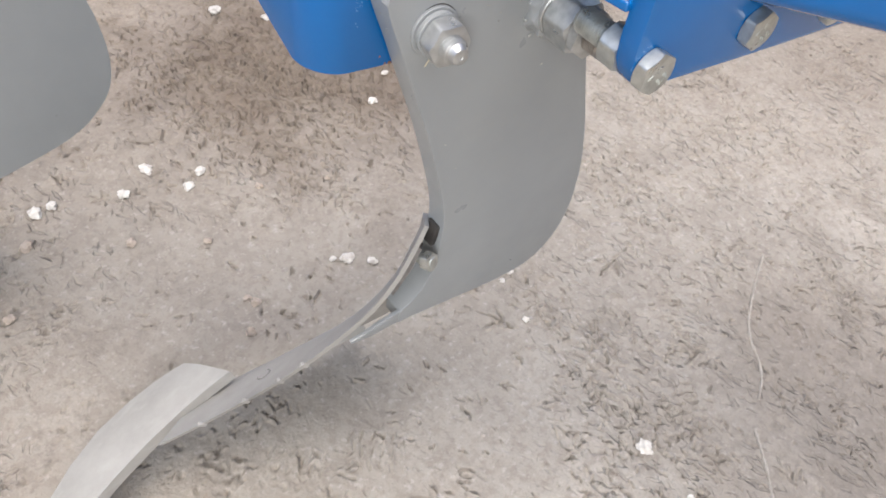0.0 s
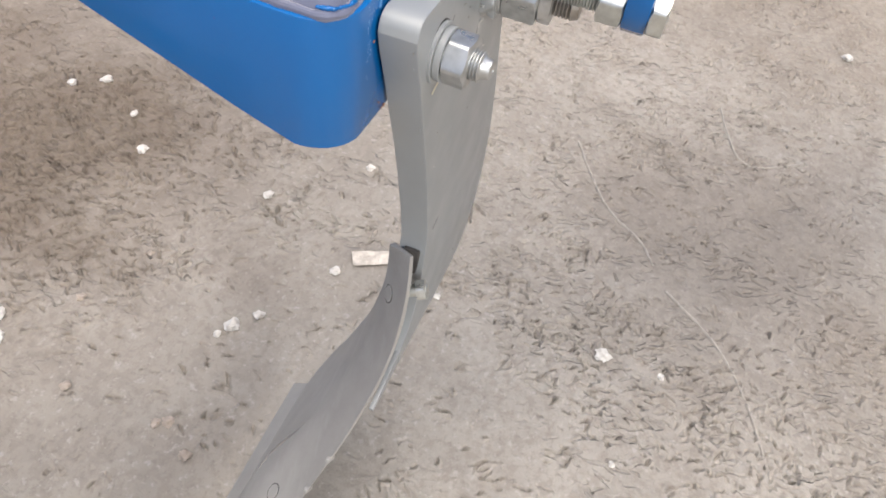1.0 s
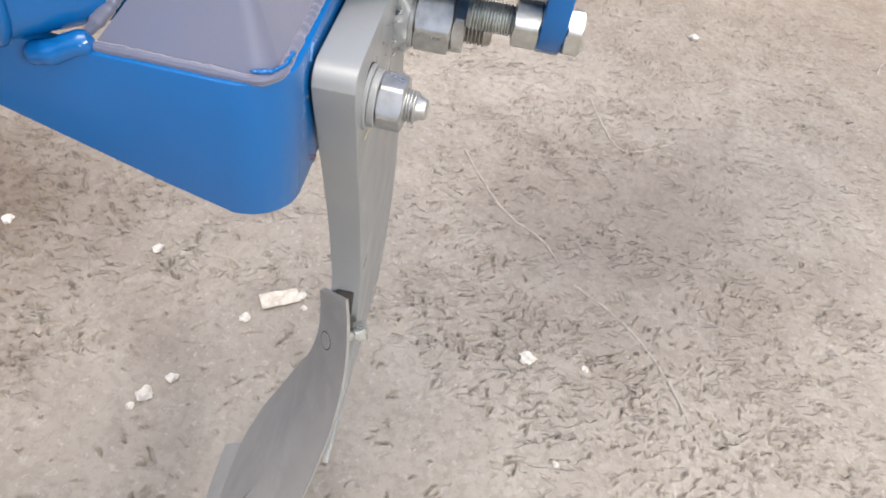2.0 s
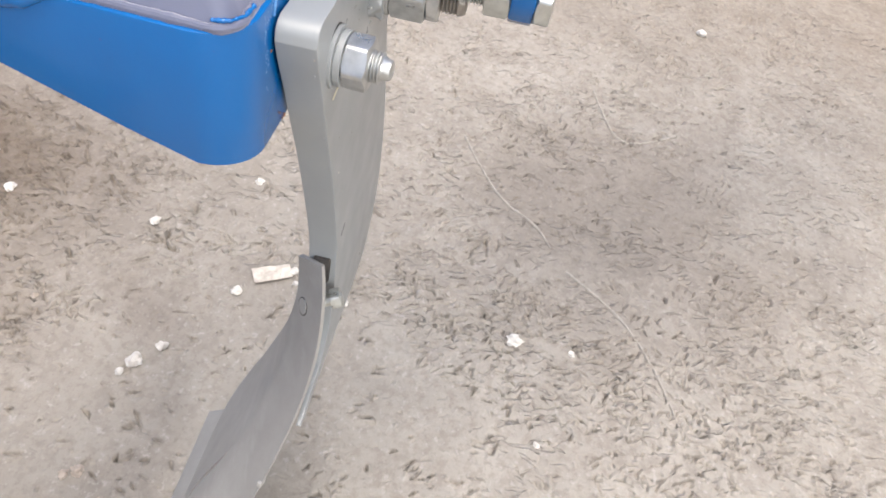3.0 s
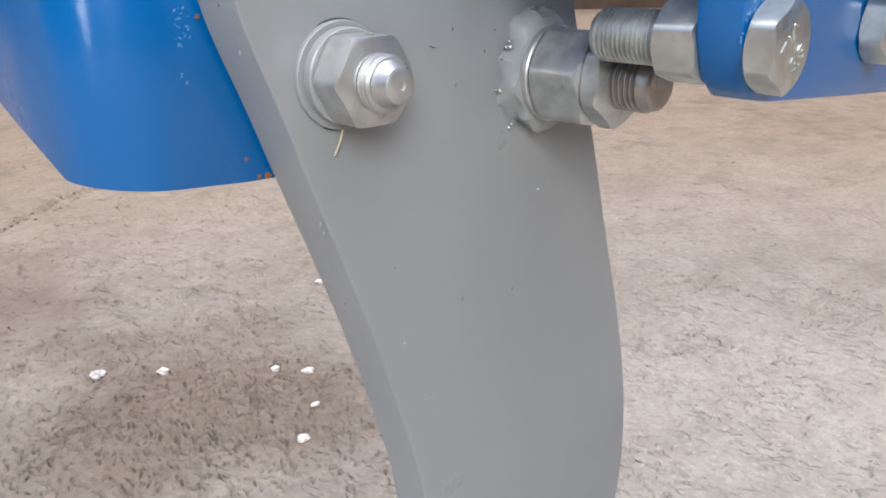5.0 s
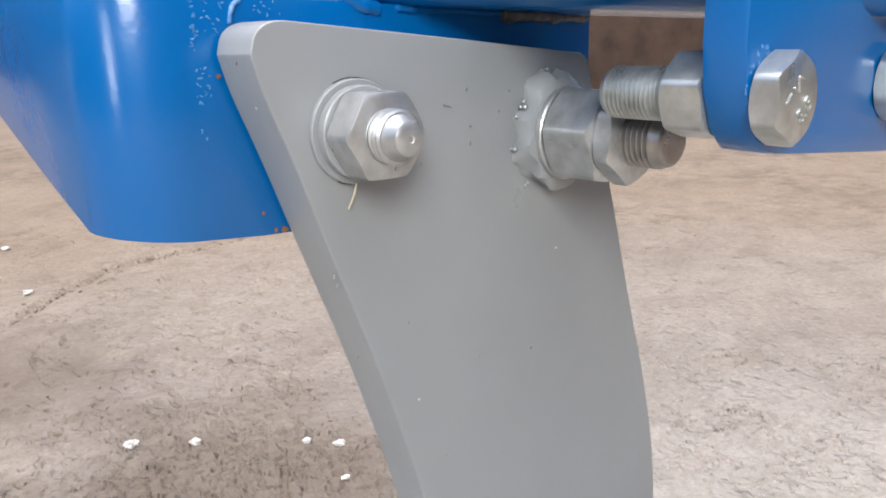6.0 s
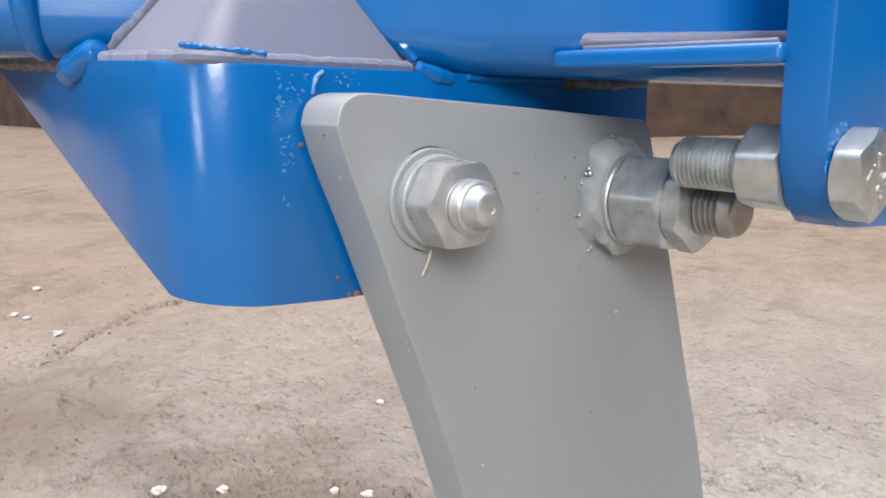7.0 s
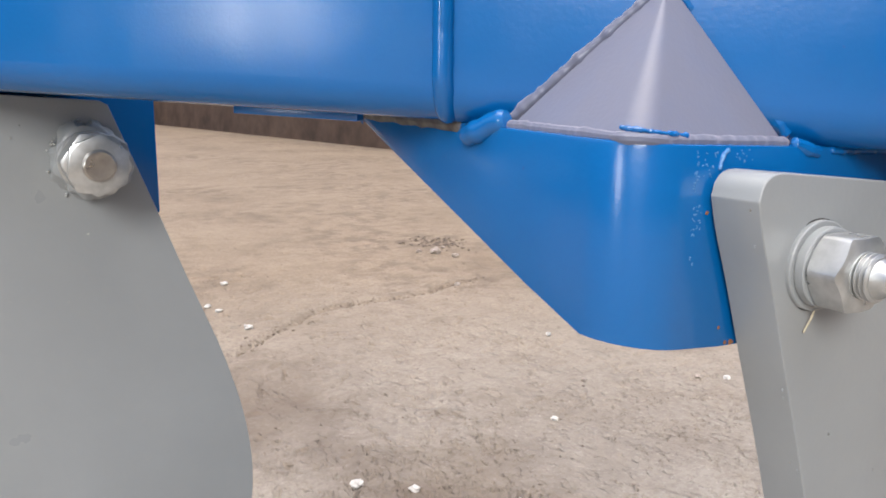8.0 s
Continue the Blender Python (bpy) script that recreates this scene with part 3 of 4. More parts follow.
def on_tube(u, z, out=0.0):
    """A place on the tube's front face."""
    p = Vector((R2, -R2, 0)) * u + Vector((R2, R2, 0)) * (0.0375 - out)
    return (p.x, p.y, z - RISE * u)


def slung(bm):
    """Follows the tube's slope."""
    for v in bm.verts:
        v.co.z -= RISE * R2 * (v.co.x - v.co.y)
    return bm


# the plough is drawn a little under size and grown about the end of its shear bolt
GROW = Matrix.Translation((0.001, -0.0345, 0.5755)) @ Matrix.Scale(1.035, 4) @ Matrix.Translation((-0.001, 0.0345, -0.5755))
frame_thing = thing("plough_beam", (0, 0, 0), "glossy blue painted steel plough frame with welded hanger brackets", "plough beam")
frame_thing.matrix_world = GROW
SEAM = -0.162
part("main_tube", tube_bm(SEAM, 1.3, 0.0375, TUBE, 0.6205, 0.018), BLUE, frame_thing)
part("main_tube", tube_bm(-1.5, SEAM, 0.0385, TUBE, 0.6215, 0.018), BLUE, frame_thing)
part("weld_bead", bead([on_tube(SEAM, 0.73, 0.001), on_tube(SEAM, 0.641, 0.001), on_tube(SEAM, 0.634, -0.002), on_tube(SEAM, 0.627, -0.007), on_tube(SEAM, 0.623, -0.016)], 0.0052, 3, 0.10, 12, 0.004), BLUE, frame_thing, "thick glossy blue weld bead across the tube")


def hanger(shift, seed):
    """A bent-plate box under the tube that carries a leg, with its sloping gusset and weld beads."""
    sx, sy = shift.x, shift.y
    t = 0.010
    cx, cy, r = -0.046, 0.053, 0.028
    def path(inset):
        rr = r - inset
        pts = [(0.174, 0.025 + inset), (0.10, 0.025 + inset), (0.03, 0.025 + inset), (-0.02, 0.025 + inset)]
        pts += [(cx - rr * math.sin(radians(a0)), cy - rr * math.cos(radians(a0))) for a0 in range(0, 91, 10)]
        pts += [(-0.074 + inset, y) for y in (0.09, 0.14, 0.2, 0.26, 0.30)]
        return pts
    def low(x, y):
        return 0.5349 + 0.07 * min(0.064, max(0.0, -0.01 - x)) + max(0.0, y - 0.057) * 0.371
    bm = bmesh.new()
    outer, inner = path(0), path(t)
    rows = []
    for (ox, oy), (jx, jy) in zip(outer, inner):
        z = low(ox, oy)
        rows.append([bm.verts.new((ox + sx, oy + sy, z)), bm.verts.new((ox + sx, oy + sy, 0.6212)),
                     bm.verts.new((jx + sx, jy + sy, 0.6212)), bm.verts.new((jx + sx, jy + sy, z))])
    for a0, b0 in zip(rows, rows[1:]):
        for k in range(4):
            bm.faces.new((a0[k], a0[(k + 1) % 4], b0[(k + 1) % 4], b0[k]))
    bm.faces.new(rows[0])
    bm.faces.new(rows[-1])
    bmesh.ops.recalc_face_normals(bm, faces=bm.faces)
    bevel_edges(bm, 0.0015, 2, 60)
    part("hanger_bracket", slung(bm), BLUE, frame_thing, "bent blue plate bracket with a rounded corner")
    # gusset: two faces that meet in a soft ridge, from a point on the tube down to the bracket's top edge
    apex = Vector((-0.0185 + sx, 0.0680 + sy, 0.6885))
    gr = 0.013
    gx, gy = -0.0685 + gr, 0.0305 + gr
    rim = [(0.021, 0.0305), (0.0, 0.0305), (-0.03, 0.0305)] + [(gx - gr * math.sin(radians(a0)), gy - gr * math.cos(radians(a0))) for a0 in range(0, 91, 15)] + [(-0.0685, 0.075), (-0.0685, 0.10), (-0.0685, 0.114)]
    gb = bmesh.new()
    fan = [[gb.verts.new(apex.lerp(Vector((x + sx, y + sy, 0.6205)), f)) for f in (0.03, 0.3, 0.6, 0.85, 1.0)] for x, y in rim]
    for a0, b0 in zip(fan, fan[1:]):
        for k in range(4):
            gb.faces.new((a0[k], a0[k + 1], b0[k + 1], b0[k]))
    gb.faces.new([row[0] for row in fan])
    gb.faces.new([row[-1] for row in fan])
    gb.faces.new(fan[0] + fan[-1][::-1])
    part("gusset", slung(gb), PALE_BLUE, frame_thing, "sloping pale grey-blue gusset plate", 20)
    left, right = (-0.066 + sx, 0.119 + sy, 0.6222), (0.0235 + sx, 0.0295 + sy, 0.6212)
    side = [Vector(left).lerp(apex, f) for f in (0.0, 0.15, 0.35, 0.6, 1.0)]
    part("weld_bead", slung(bead(side, 0.0027, seed + 1, 0.40, 12)), PALE_BLUE, frame_thing, "pale grey-blue weld seam along the gusset's edge")
    inner = [p + Vector((0.0050, -0.0042, -0.0006)) for p in side[1:4]]
    part("paint_run", slung(bead(inner, 0.0016, seed + 8, 0.55, 10, 0.002)), BLUE, frame_thing, "wet-looking blue paint run in the weld")
    part("weld_bead", slung(bead([Vector(right) + Vector((0.003, 0.004, 0.003)), apex + Vector((0.004, 0.003, 0))], 0.0030, seed + 2, 0.40, 10)), BLUE, frame_thing)
    foot = [(x * 1.005 + sx, y + sy, 0.6222) for x, y in rim]
    part("weld_bead", slung(bead(foot, 0.0026, seed + 3, 0.20, 10, 0.006)), PALE_BLUE, frame_thing, "pale grey-blue weld seam along the gusset's foot")
    ridge = [(-0.0680 + sx, 0.0420 + sy, 0.6262), (-0.0640 + sx, 0.0335 + sy, 0.6258), (-0.0555 + sx, 0.0295 + sy, 0.6250), (-0.043 + sx, 0.0292 + sy, 0.6243)]
    part("paint_run", slung(bead(ridge, 0.0011, seed + 9, 0.5, 10, 0.002)), BLUE, frame_thing, "wet-looking blue paint run over the gusset's foot")
    part("weld_bead", slung(bead([(-0.071 + sx, 0.145 + sy, 0.6205), (-0.071 + sx, 0.22 + sy, 0.6205), (-0.071 + sx, 0.295 + sy, 0.6205)], 0.0055, seed + 7, 0.14, 10, 0.006)), GRIME_AND_GAP, frame_thing, "grey grimy weld seam under the tube")
    part("weld_bead", slung(bead([(-0.068 + sx, 0.112 + sy, 0.6250), (-0.0725 + sx, 0.122 + sy, 0.622), (-0.0745 + sx, 0.130 + sy, 0.618), (-0.074 + sx, 0.142 + sy, 0.614)], 0.0055, seed + 4, 0.22, 12, 0.002)), BLUE, frame_thing)
    part("weld_bead", slung(bead([(0.020 + sx, 0.0275 + sy, 0.6225), (0.030 + sx, 0.026 + sy, 0.620), (0.038 + sx, 0.0255 + sy, 0.6185)], 0.0034, seed + 5, 0.4, 10, 0.0025)), BLUE, frame_thing)
    # glints of glossy paint bumps, coloured in as paler specks and a run
    rnd = random.Random(seed)
    glints = bmesh.new()
    for x0, x1, z0, z1, count in ((-0.0425, -0.0405, 0.602, 0.6195, 26), (-0.041, -0.030, 0.608, 0.6195, 14), (-0.0425, -0.0370, 0.583, 0.597, 18), (-0.042, -0.040, 0.571, 0.577, 4), (-0.019, -0.008, 0.6145, 0.6195, 14)):
        for _ in range(count):
            x, z = rnd.uniform(x0, x1), rnd.uniform(z0, z1)
            bmesh.ops.create_icosphere(glints, subdivisions=1, radius=1.0, matrix=Matrix.Translation((x + sx, 0.0250 + sy, z)) @ Matrix.Rotation(rnd.uniform(-1.2, 1.2), 4, "Y") @ Matrix.Diagonal((rnd.uniform(0.0002, 0.0010), 0.0002, rnd.uniform(0.0002, 0.0005), 1)))
    part("paint_run", slung(bead([(-0.0232 + sx, 0.0249 + sy, 0.6197), (-0.0262 + sx, 0.0249 + sy, 0.6178), (-0.0275 + sx, 0.0249 + sy, 0.6150), (-0.0282 + sx, 0.0249 + sy, 0.6110)], 0.0010, seed + 11, 0.3, 8, 0.001)), CHIP_GLINT, frame_thing)
    tagged(part("paint_glints", slung(glints), CHIP_GLINT, frame_thing, "glints on glossy paint bumps, put in as paler blue specks"), kind="stuff")
    part("weld_bead", slung(bead([(0.045 + sx, 0.0250 + sy, 0.6195), (0.12 + sx, 0.0250 + sy, 0.6195)], 0.0018, seed + 6, 0.3)), BLUE, frame_thing)


hanger(Vector((0, 0, 0)), 10)
part("weld_bead", bead([(0.105, 0.0235, 0.6165), (0.125, 0.0240, 0.6160), (0.150, 0.0240, 0.6155), (0.172, 0.0240, 0.6165)], 0.0026, 61, 0.45, 10), GRIME_AND_GAP, frame_thing, "rough grey weld under the tube")
hanger(PITCH, 30)
part("under_strip", moved(box((-0.036, -0.006, -0.003), (0.036, 0.006, 0.002), 0.0008), Matrix.Translation(on_tube(-0.250, 0.6205, -0.030)) @ Euler((0, radians(2.5), radians(-45))).to_matrix().to_4x4()), BLUE, frame_thing, "thin blue strip welded under the tube")

# ledge plate between the tube and the bolted plate
LEDGE = Matrix.Translation((0.0080, -0.0070, 0.0030))
part("ledge_plate", moved(prism([(0.052, -0.001), (0.054, -0.012), (0.0665, -0.0853), (0.138, -0.0853), (0.056, -0.002)], "z", 0.6185, 0.6255, 0.0032, 4), LEDGE), BLUE, frame_thing)
part("weld_bead", moved(bead([(0.057, -0.012, 0.6258), (0.0625, -0.045, 0.6258), (0.0690, -0.083, 0.6258)], 0.0012, 51, 0.1), LEDGE), PALE_BLUE, frame_thing, "pale grey-blue weld seam")
part("weld_bead", moved(bead([(0.060, -0.008, 0.6285), (0.10, -0.047, 0.6285), (0.128, -0.075, 0.6285)], 0.0034, 52, 0.04, 12), LEDGE), PALE_BLUE, frame_thing, "pale grey-blue weld seam")

PLATE = [(0.0700, 0.78), (0.0705, 0.604), (0.0725, 0.588), (0.0785, 0.575), (0.087, 0.5675), (0.100, 0.565), (0.20, 0.555), (0.44, 0.533), (0.47, 0.545), (0.47, 0.78)]
plate_bm = prism(PLATE, "y", -0.1015, -0.0855, 0.0018)
part("bolted_plate", moved(plate_bm, Matrix.Translation((0.0077, -0.0055, 0.0))), BLUE, frame_thing, "thick upright blue plate with rounded lower corner")


def stamped(parent, x, y, z, turn):
    """Raised marks on a bolt head: a few plain strokes above two digits."""
    place = Matrix.Translation((x, y, z)) @ Matrix.Rotation(radians(-turn), 4, "Y")
    bm = bmesh.new()
    for x0, z0, x1, z1 in ((-6.0, 4.6, -2.4, 4.9), (-4.2, 4.6, -4.0, 1.6), (-1.2, 5.4, 0.6, 2.2), (0.6, 2.2, 2.2, 6.0), (2.2, 6.0, 4.2, 3.4)):
        b = bead([(x0 * 0.00135, 0, z0 * 0.00135 - 0.001), (x1 * 0.00135, 0, z1 * 0.00135 - 0.001)], 0.00045, 1, 0.05, 6, 0.0005)
        tmp = bpy.data.meshes.new("tmp")
        b.to_mesh(tmp)
        b.free()
        bm.from_mesh(tmp)
        bpy.data.meshes.remove(tmp)
    part("stamped_strokes", moved(bm, place), ZINC, parent)
    cu = bpy.data.curves.new("digits", "FONT")
    cu.body, cu.size, cu.extrude, cu.align_x = "8.8", 0.0084, 0.0005, "CENTER"
    ob = new("digits", cu)
    dg = bpy.context.evaluated_depsgraph_get()
    me = bpy.data.meshes.new_from_object(ob.evaluated_get(dg))
    bpy.data.objects.remove(ob)
    me.transform(place @ Matrix.Translation((0.0010, 0, -0.0085)) @ Matrix.Rotation(radians(90), 4, "X"))
    me.materials.clear()
    me.materials.append(ZINC)
    d = new("stamped_digits", me)
    d.parent = parent


def hex_bolt(x, z, tip, turn):
    shank = lathe([(-0.1075, 0.0098), (-0.0910, 0.0098)] + thread_profile(-0.0910, tip - 0.0015, 0.0100, 0.0020) + [(tip, 0.0082), (tip, 0)])
    b = part("hex_bolt", moved(shank, Matrix.Translation((x, 0, z))), ZINC, frame_thing, "zinc plated hexagon bolt")
    part("bolt_head", moved(hex_bm(-0.1072, -0.1175, 0.0278, turn), Matrix.Translation((x, 0, z))), ZINC, b)
    part("nut", moved(hex_bm(-0.0908, -0.0745, 0.0280, turn + 12), Matrix.Translation((x, 0, z))), ZINC, b)
    stamped(b, x, -0.1176, z, turn + 8)


hex_bolt(0.0950, 0.5855, -0.0450, 30)
chips = bmesh.new()
chip_rnd = random.Random(8)
for _ in range(15):
    turn, reach = radians(chip_rnd.uniform(95, 175)), chip_rnd.uniform(0.0135, 0.0185)
    bmesh.ops.create_icosphere(chips, subdivisions=1, radius=1.0, matrix=Matrix.Translation((0.0950 + reach * math.cos(turn), -0.1070, 0.5855 + reach * math.sin(turn))) @ Matrix.Diagonal((chip_rnd.uniform(0.0004, 0.0014), 0.0003, chip_rnd.uniform(0.0004, 0.0010), 1)))
tagged(part("paint_chips", chips, CHIP_GLINT, frame_thing, "flaked blue paint beside the bolt head"), kind="stuff")
hex_bolt(0.2037, 0.585, -0.055, 25)
hex_bolt(0.3087, 0.5755, -0.055, 8)

# ---- plough body: leg, bolts, breast plate, share, chisel ----
body = thing("plough_tine", (0, 0, 0), "grey painted plough leg with curved breast plate, share and chisel point", "plough tine", "plough tines on the beam")
body.matrix_world = GROW

FRONT = [(-0.0349, 0.6021), (-0.0314, 0.5895), (-0.0217, 0.5663), (-0.0101, 0.5344), (0.0053, 0.4948), (0.0179, 0.4591), (0.0314, 0.4156), (0.0387, 0.3895), (0.0435, 0.3654), (0.0435, 0.3412), (0.0416, 0.3093), (0.0358, 0.2842), (0.0232, 0.2649), (0.0058, 0.2542)]
BACK = [(0.0058, 0.2378), (0.029, 0.2364), (0.0744, 0.2301), (0.1256, 0.2243), (0.1546, 0.2233), (0.1817, 0.2286), (0.1981, 0.2417), (0.2107, 0.2591), (0.2179, 0.2823), (0.2198, 0.3093), (0.2184, 0.3335), (0.2153, 0.3576), (0.2092, 0.3847), (0.2, 0.4175), (0.1884, 0.4504), (0.1797, 0.4755), (0.1701, 0.5055), (0.1609, 0.5335), (0.1392, 0.5963)]
TOP = [(0.1343, 0.5992), (0.058, 0.6064)] + smooth_line([(-0.0154, 0.613), (-0.0265, 0.6139), (-0.0333, 0.6103), (-0.0352, 0.603)], 3)[:-1]
leg_bm = prism(smooth_line(FRONT, 2) + smooth_line(BACK, 2) + TOP, "y", 0.0, 0.0228, 0.0024, 3)
part("leg", leg_bm, GREY, body, "thick grey painted steel leg plate")


part("toe", prism([(0.0097, 0.2557), (-0.0096, 0.2518), (-0.029, 0.247), (-0.0483, 0.2431), (-0.0483, 0.2407), (-0.029, 0.2369), (0.0097, 0.2378)], "y", 0.0006, 0.0048, 0.0008), GREY, body, "tapering toe of the leg under the breast plate")


def at_leg(bm, x, z):
    return moved(bm, Matrix.Translation((x, 0, z)))


def at_shear(bm):
    """On the shear bolt's axis, which is not quite square to the leg."""
    lean = Matrix.Translation((0.001, -0.0345, 0)) @ Matrix.Rotation(radians(-3.6), 4, "Z") @ Matrix.Translation((-0.001, 0.0345, 0))
    return moved(bm, lean @ Matrix.Translation((0.001, 0, 0.5755)))


shank = lathe([(0.020, 0.0098), (-0.003, 0.0098), (-0.0225, 0.0094)] + thread_profile(-0.0225, -0.0285, 0.0094, 0.002) + [(-0.0285, 0.0078), (-0.0305, 0.0066), (-0.0335, 0.0058), (-0.0345, 0.0042), (-0.0345, 0.0014), (-0.0338, 0.0010), (-0.0338, 0)])
pivot = part("shear_bolt", at_shear(shank), PAINTED_ZINC, body, "bolt with a turned dog point, lightly sprayed grey")
part("washer", at_shear(lathe([(-0.0002, 0.0100), (-0.0002, 0.0182), (-0.0006, 0.0186), (-0.0026, 0.0186), (-0.0030, 0.0182), (-0.0030, 0.0100)], 40)), GREY, pivot)
# thin black ring that draws the crevice round the washer
part("crevice", at_shear(lathe([(0.001, 0.0180), (0.001, 0.0191), (-0.0004, 0.0190), (-0.0005, 0.0180)], 40)), BLACK, pivot, "thin black ring in the crevice round the washer")
part("spring_washer", at_shear(lathe([(-0.0031, 0.0100), (-0.0031, 0.0160), (-0.0036, 0.0165), (-0.0070, 0.0165), (-0.0074, 0.0160), (-0.0074, 0.0100)], 40)), GREY, pivot)
part("nut", at_shear(hex_bm(-0.0076, -0.0218, 0.0288, 60)), PAINTED_ZINC, pivot)

X2, Z2 = 0.1125, 0.5655
shank2 = lathe([(0.020, 0.0118), (-0.044, 0.0118)] + thread_profile(-0.044, -0.0605, 0.0114, 0.0025) + [(-0.0620, 0.0100), (-0.0630, 0.0088), (-0.0630, 0)])
pivot2 = part("pivot_bolt", at_leg(shank2, X2, Z2), STEEL, body, "heavy pivot bolt with two nuts")


def lumpy_ring():
    bm = lathe([(-0.0001, 0.011), (-0.0001, 0.0250), (-0.003, 0.0255), (-0.0065, 0.0245), (-0.0085, 0.0225), (-0.0092, 0.0195), (-0.0092, 0.011)], 44)
    for v in bm.verts:
        k = 1 + 0.22 * noise.noise(v.co * 110) + 0.10 * noise.noise(v.co * 300)
        v.co.x *= k
        v.co.z *= k
    return bm


part("welded_collar", at_leg(lumpy_ring(), X2, Z2), GREY, pivot2, "lumpy welded collar sprayed grey")
def spatter():
    rnd = random.Random(12)
    bm = bmesh.new()
    for k in range(16):
        a0 = radians(rnd.uniform(95, 235))
        r = rnd.uniform(0.0235, 0.0285)
        m = Matrix.Translation((r * math.cos(a0), -rnd.uniform(0.0, 0.004), r * math.sin(a0)))
        bmesh.ops.create_icosphere(bm, subdivisions=2, radius=rnd.uniform(0.0005, 0.0014), matrix=m)
    return bm


tagged(part("weld_spatter", at_leg(spatter(), X2, Z2), PAINTED_ZINC, pivot2, "tiny balls of weld spatter"), kind="stuff")
part("washer", at_leg(lathe([(-0.0090, 0.0120), (-0.0090, 0.0206), (-0.0112, 0.0206), (-0.0118, 0.0200), (-0.0118, 0.0120)], 40), X2, Z2), PAINTED_ZINC, pivot2)
part("nut", at_leg(hex_bm(-0.0120, -0.0365, 0.0376, 52), X2, Z2), PAINTED_ZINC, pivot2)
part("lock_nut", at_leg(hex_bm(-0.0367, -0.0452, 0.0350, 22), X2, Z2), PAINTED_ZINC, pivot2)

# breast plate: stations from the landside edge across to the wing edge
R_EDGE = [(0.0285, 0.0082, 0.3596), (0.0194, 0.0046, 0.3499), (0.0078, 0.0012, 0.3335), (-0.0058, -0.0007, 0.3112), (-0.0217, -0.0002, 0.29), (-0.0405, 0.0027, 0.2687), (-0.0599, 0.009, 0.2465), (-0.0802, 0.0167, 0.2224), (-0.1014, 0.0269, 0.1963), (-0.1236, 0.0365, 0.1741), (-0.1526, 0.0452, 0.1557), (-0.1884, 0.0539, 0.1383), (-0.2319, 0.0636, 0.1228)]
C_EDGE = [(0.0435, 0.0302, 0.3475), (0.043, 0.0298, 0.3306), (0.0339, 0.0278, 0.3141), (0.0271, 0.0278, 0.2968), (0.0184, 0.0309, 0.2707), (0.0039, 0.0346, 0.2484), (-0.0154, 0.0418, 0.2204), (-0.0347, 0.052, 0.1963), (-0.0579, 0.0674, 0.1712), (-0.0792, 0.081, 0.146), (-0.1014, 0.0926, 0.1267), (-0.1304, 0.1032, 0.1084), (-0.169, 0.1119, 0.0919)]
W_EDGE = [(0.045, 0.032, 0.3465), (0.044, 0.0312, 0.3296), (0.0348, 0.0293, 0.3132), (0.0305, 0.0322, 0.2939), (0.0348, 0.0384, 0.2668), (0.0483, 0.0447, 0.2436), (0.0609, 0.0529, 0.2127), (0.0686, 0.0645, 0.1789), (0.0754, 0.0761, 0.1431), (0.0715, 0.0916, 0.1122), (0.0445, 0.1099, 0.0794), (-0.0193, 0.1119, 0.0774), (-0.0966, 0.1128, 0.0755)]


def blend(a0, b0, f):
    return tuple(p + (q - p) * f for p, q in zip(a0, b0))


def stations(keys, n):
    out = []
    for i in range(n):
        s = (len(keys) - 1) * i / (n - 1)
        k = min(int(s), len(keys) - 2)
        out.append(blend(keys[k], keys[k + 1], s - k))
    return out


def settle(line, rounds):
    """Evens out a line, its ends kept."""
    for _ in range(rounds):
        line = [line[0]] + [tuple((a0 + 2 * b0 + c0) / 4 for a0, b0, c0 in zip(line[i - 1], line[i], line[i + 1])) for i in range(1, len(line) - 1)] + [line[-1]]
    return line


N_ST = 49
key_r, key_c, key_w = settle(stations(R_EDGE, N_ST), 5), settle(stations(C_EDGE, N_ST), 5), settle(stations(W_EDGE, N_ST), 4)


def sheet_point(i, f):
    """A place on the breast plate's upper side, and the direction out of it: a front strip that bends over a soft crease into the wing."""
    def place(k, g):
        p, c, q = Vector(key_r[k]), Vector(key_c[k]), Vector(key_w[k])
        flat = p.lerp(c, g * 2) if g < 0.5 else c.lerp(q, g * 2 - 1)
        soft = max(0.0, 1 - abs(g - 0.5) / 0.14) ** 2
        return flat.lerp((p.lerp(c, 0.86) + c.lerp(q, 0.14)) / 2, 0.5 * soft)
    g0, g1 = max(0.0, f - 0.04), min(1.0, f + 0.04)
    out = (place(min(i + 1, N_ST - 1), f) - place(max(i - 1, 0), f)).cross(place(i, g1) - place(i, g0))
    out = out.normalized() if out.length > 1e-9 else Vector((-0.8, 0.0, 0.6))
    return place(i, f), -out if out.z < 0 else out


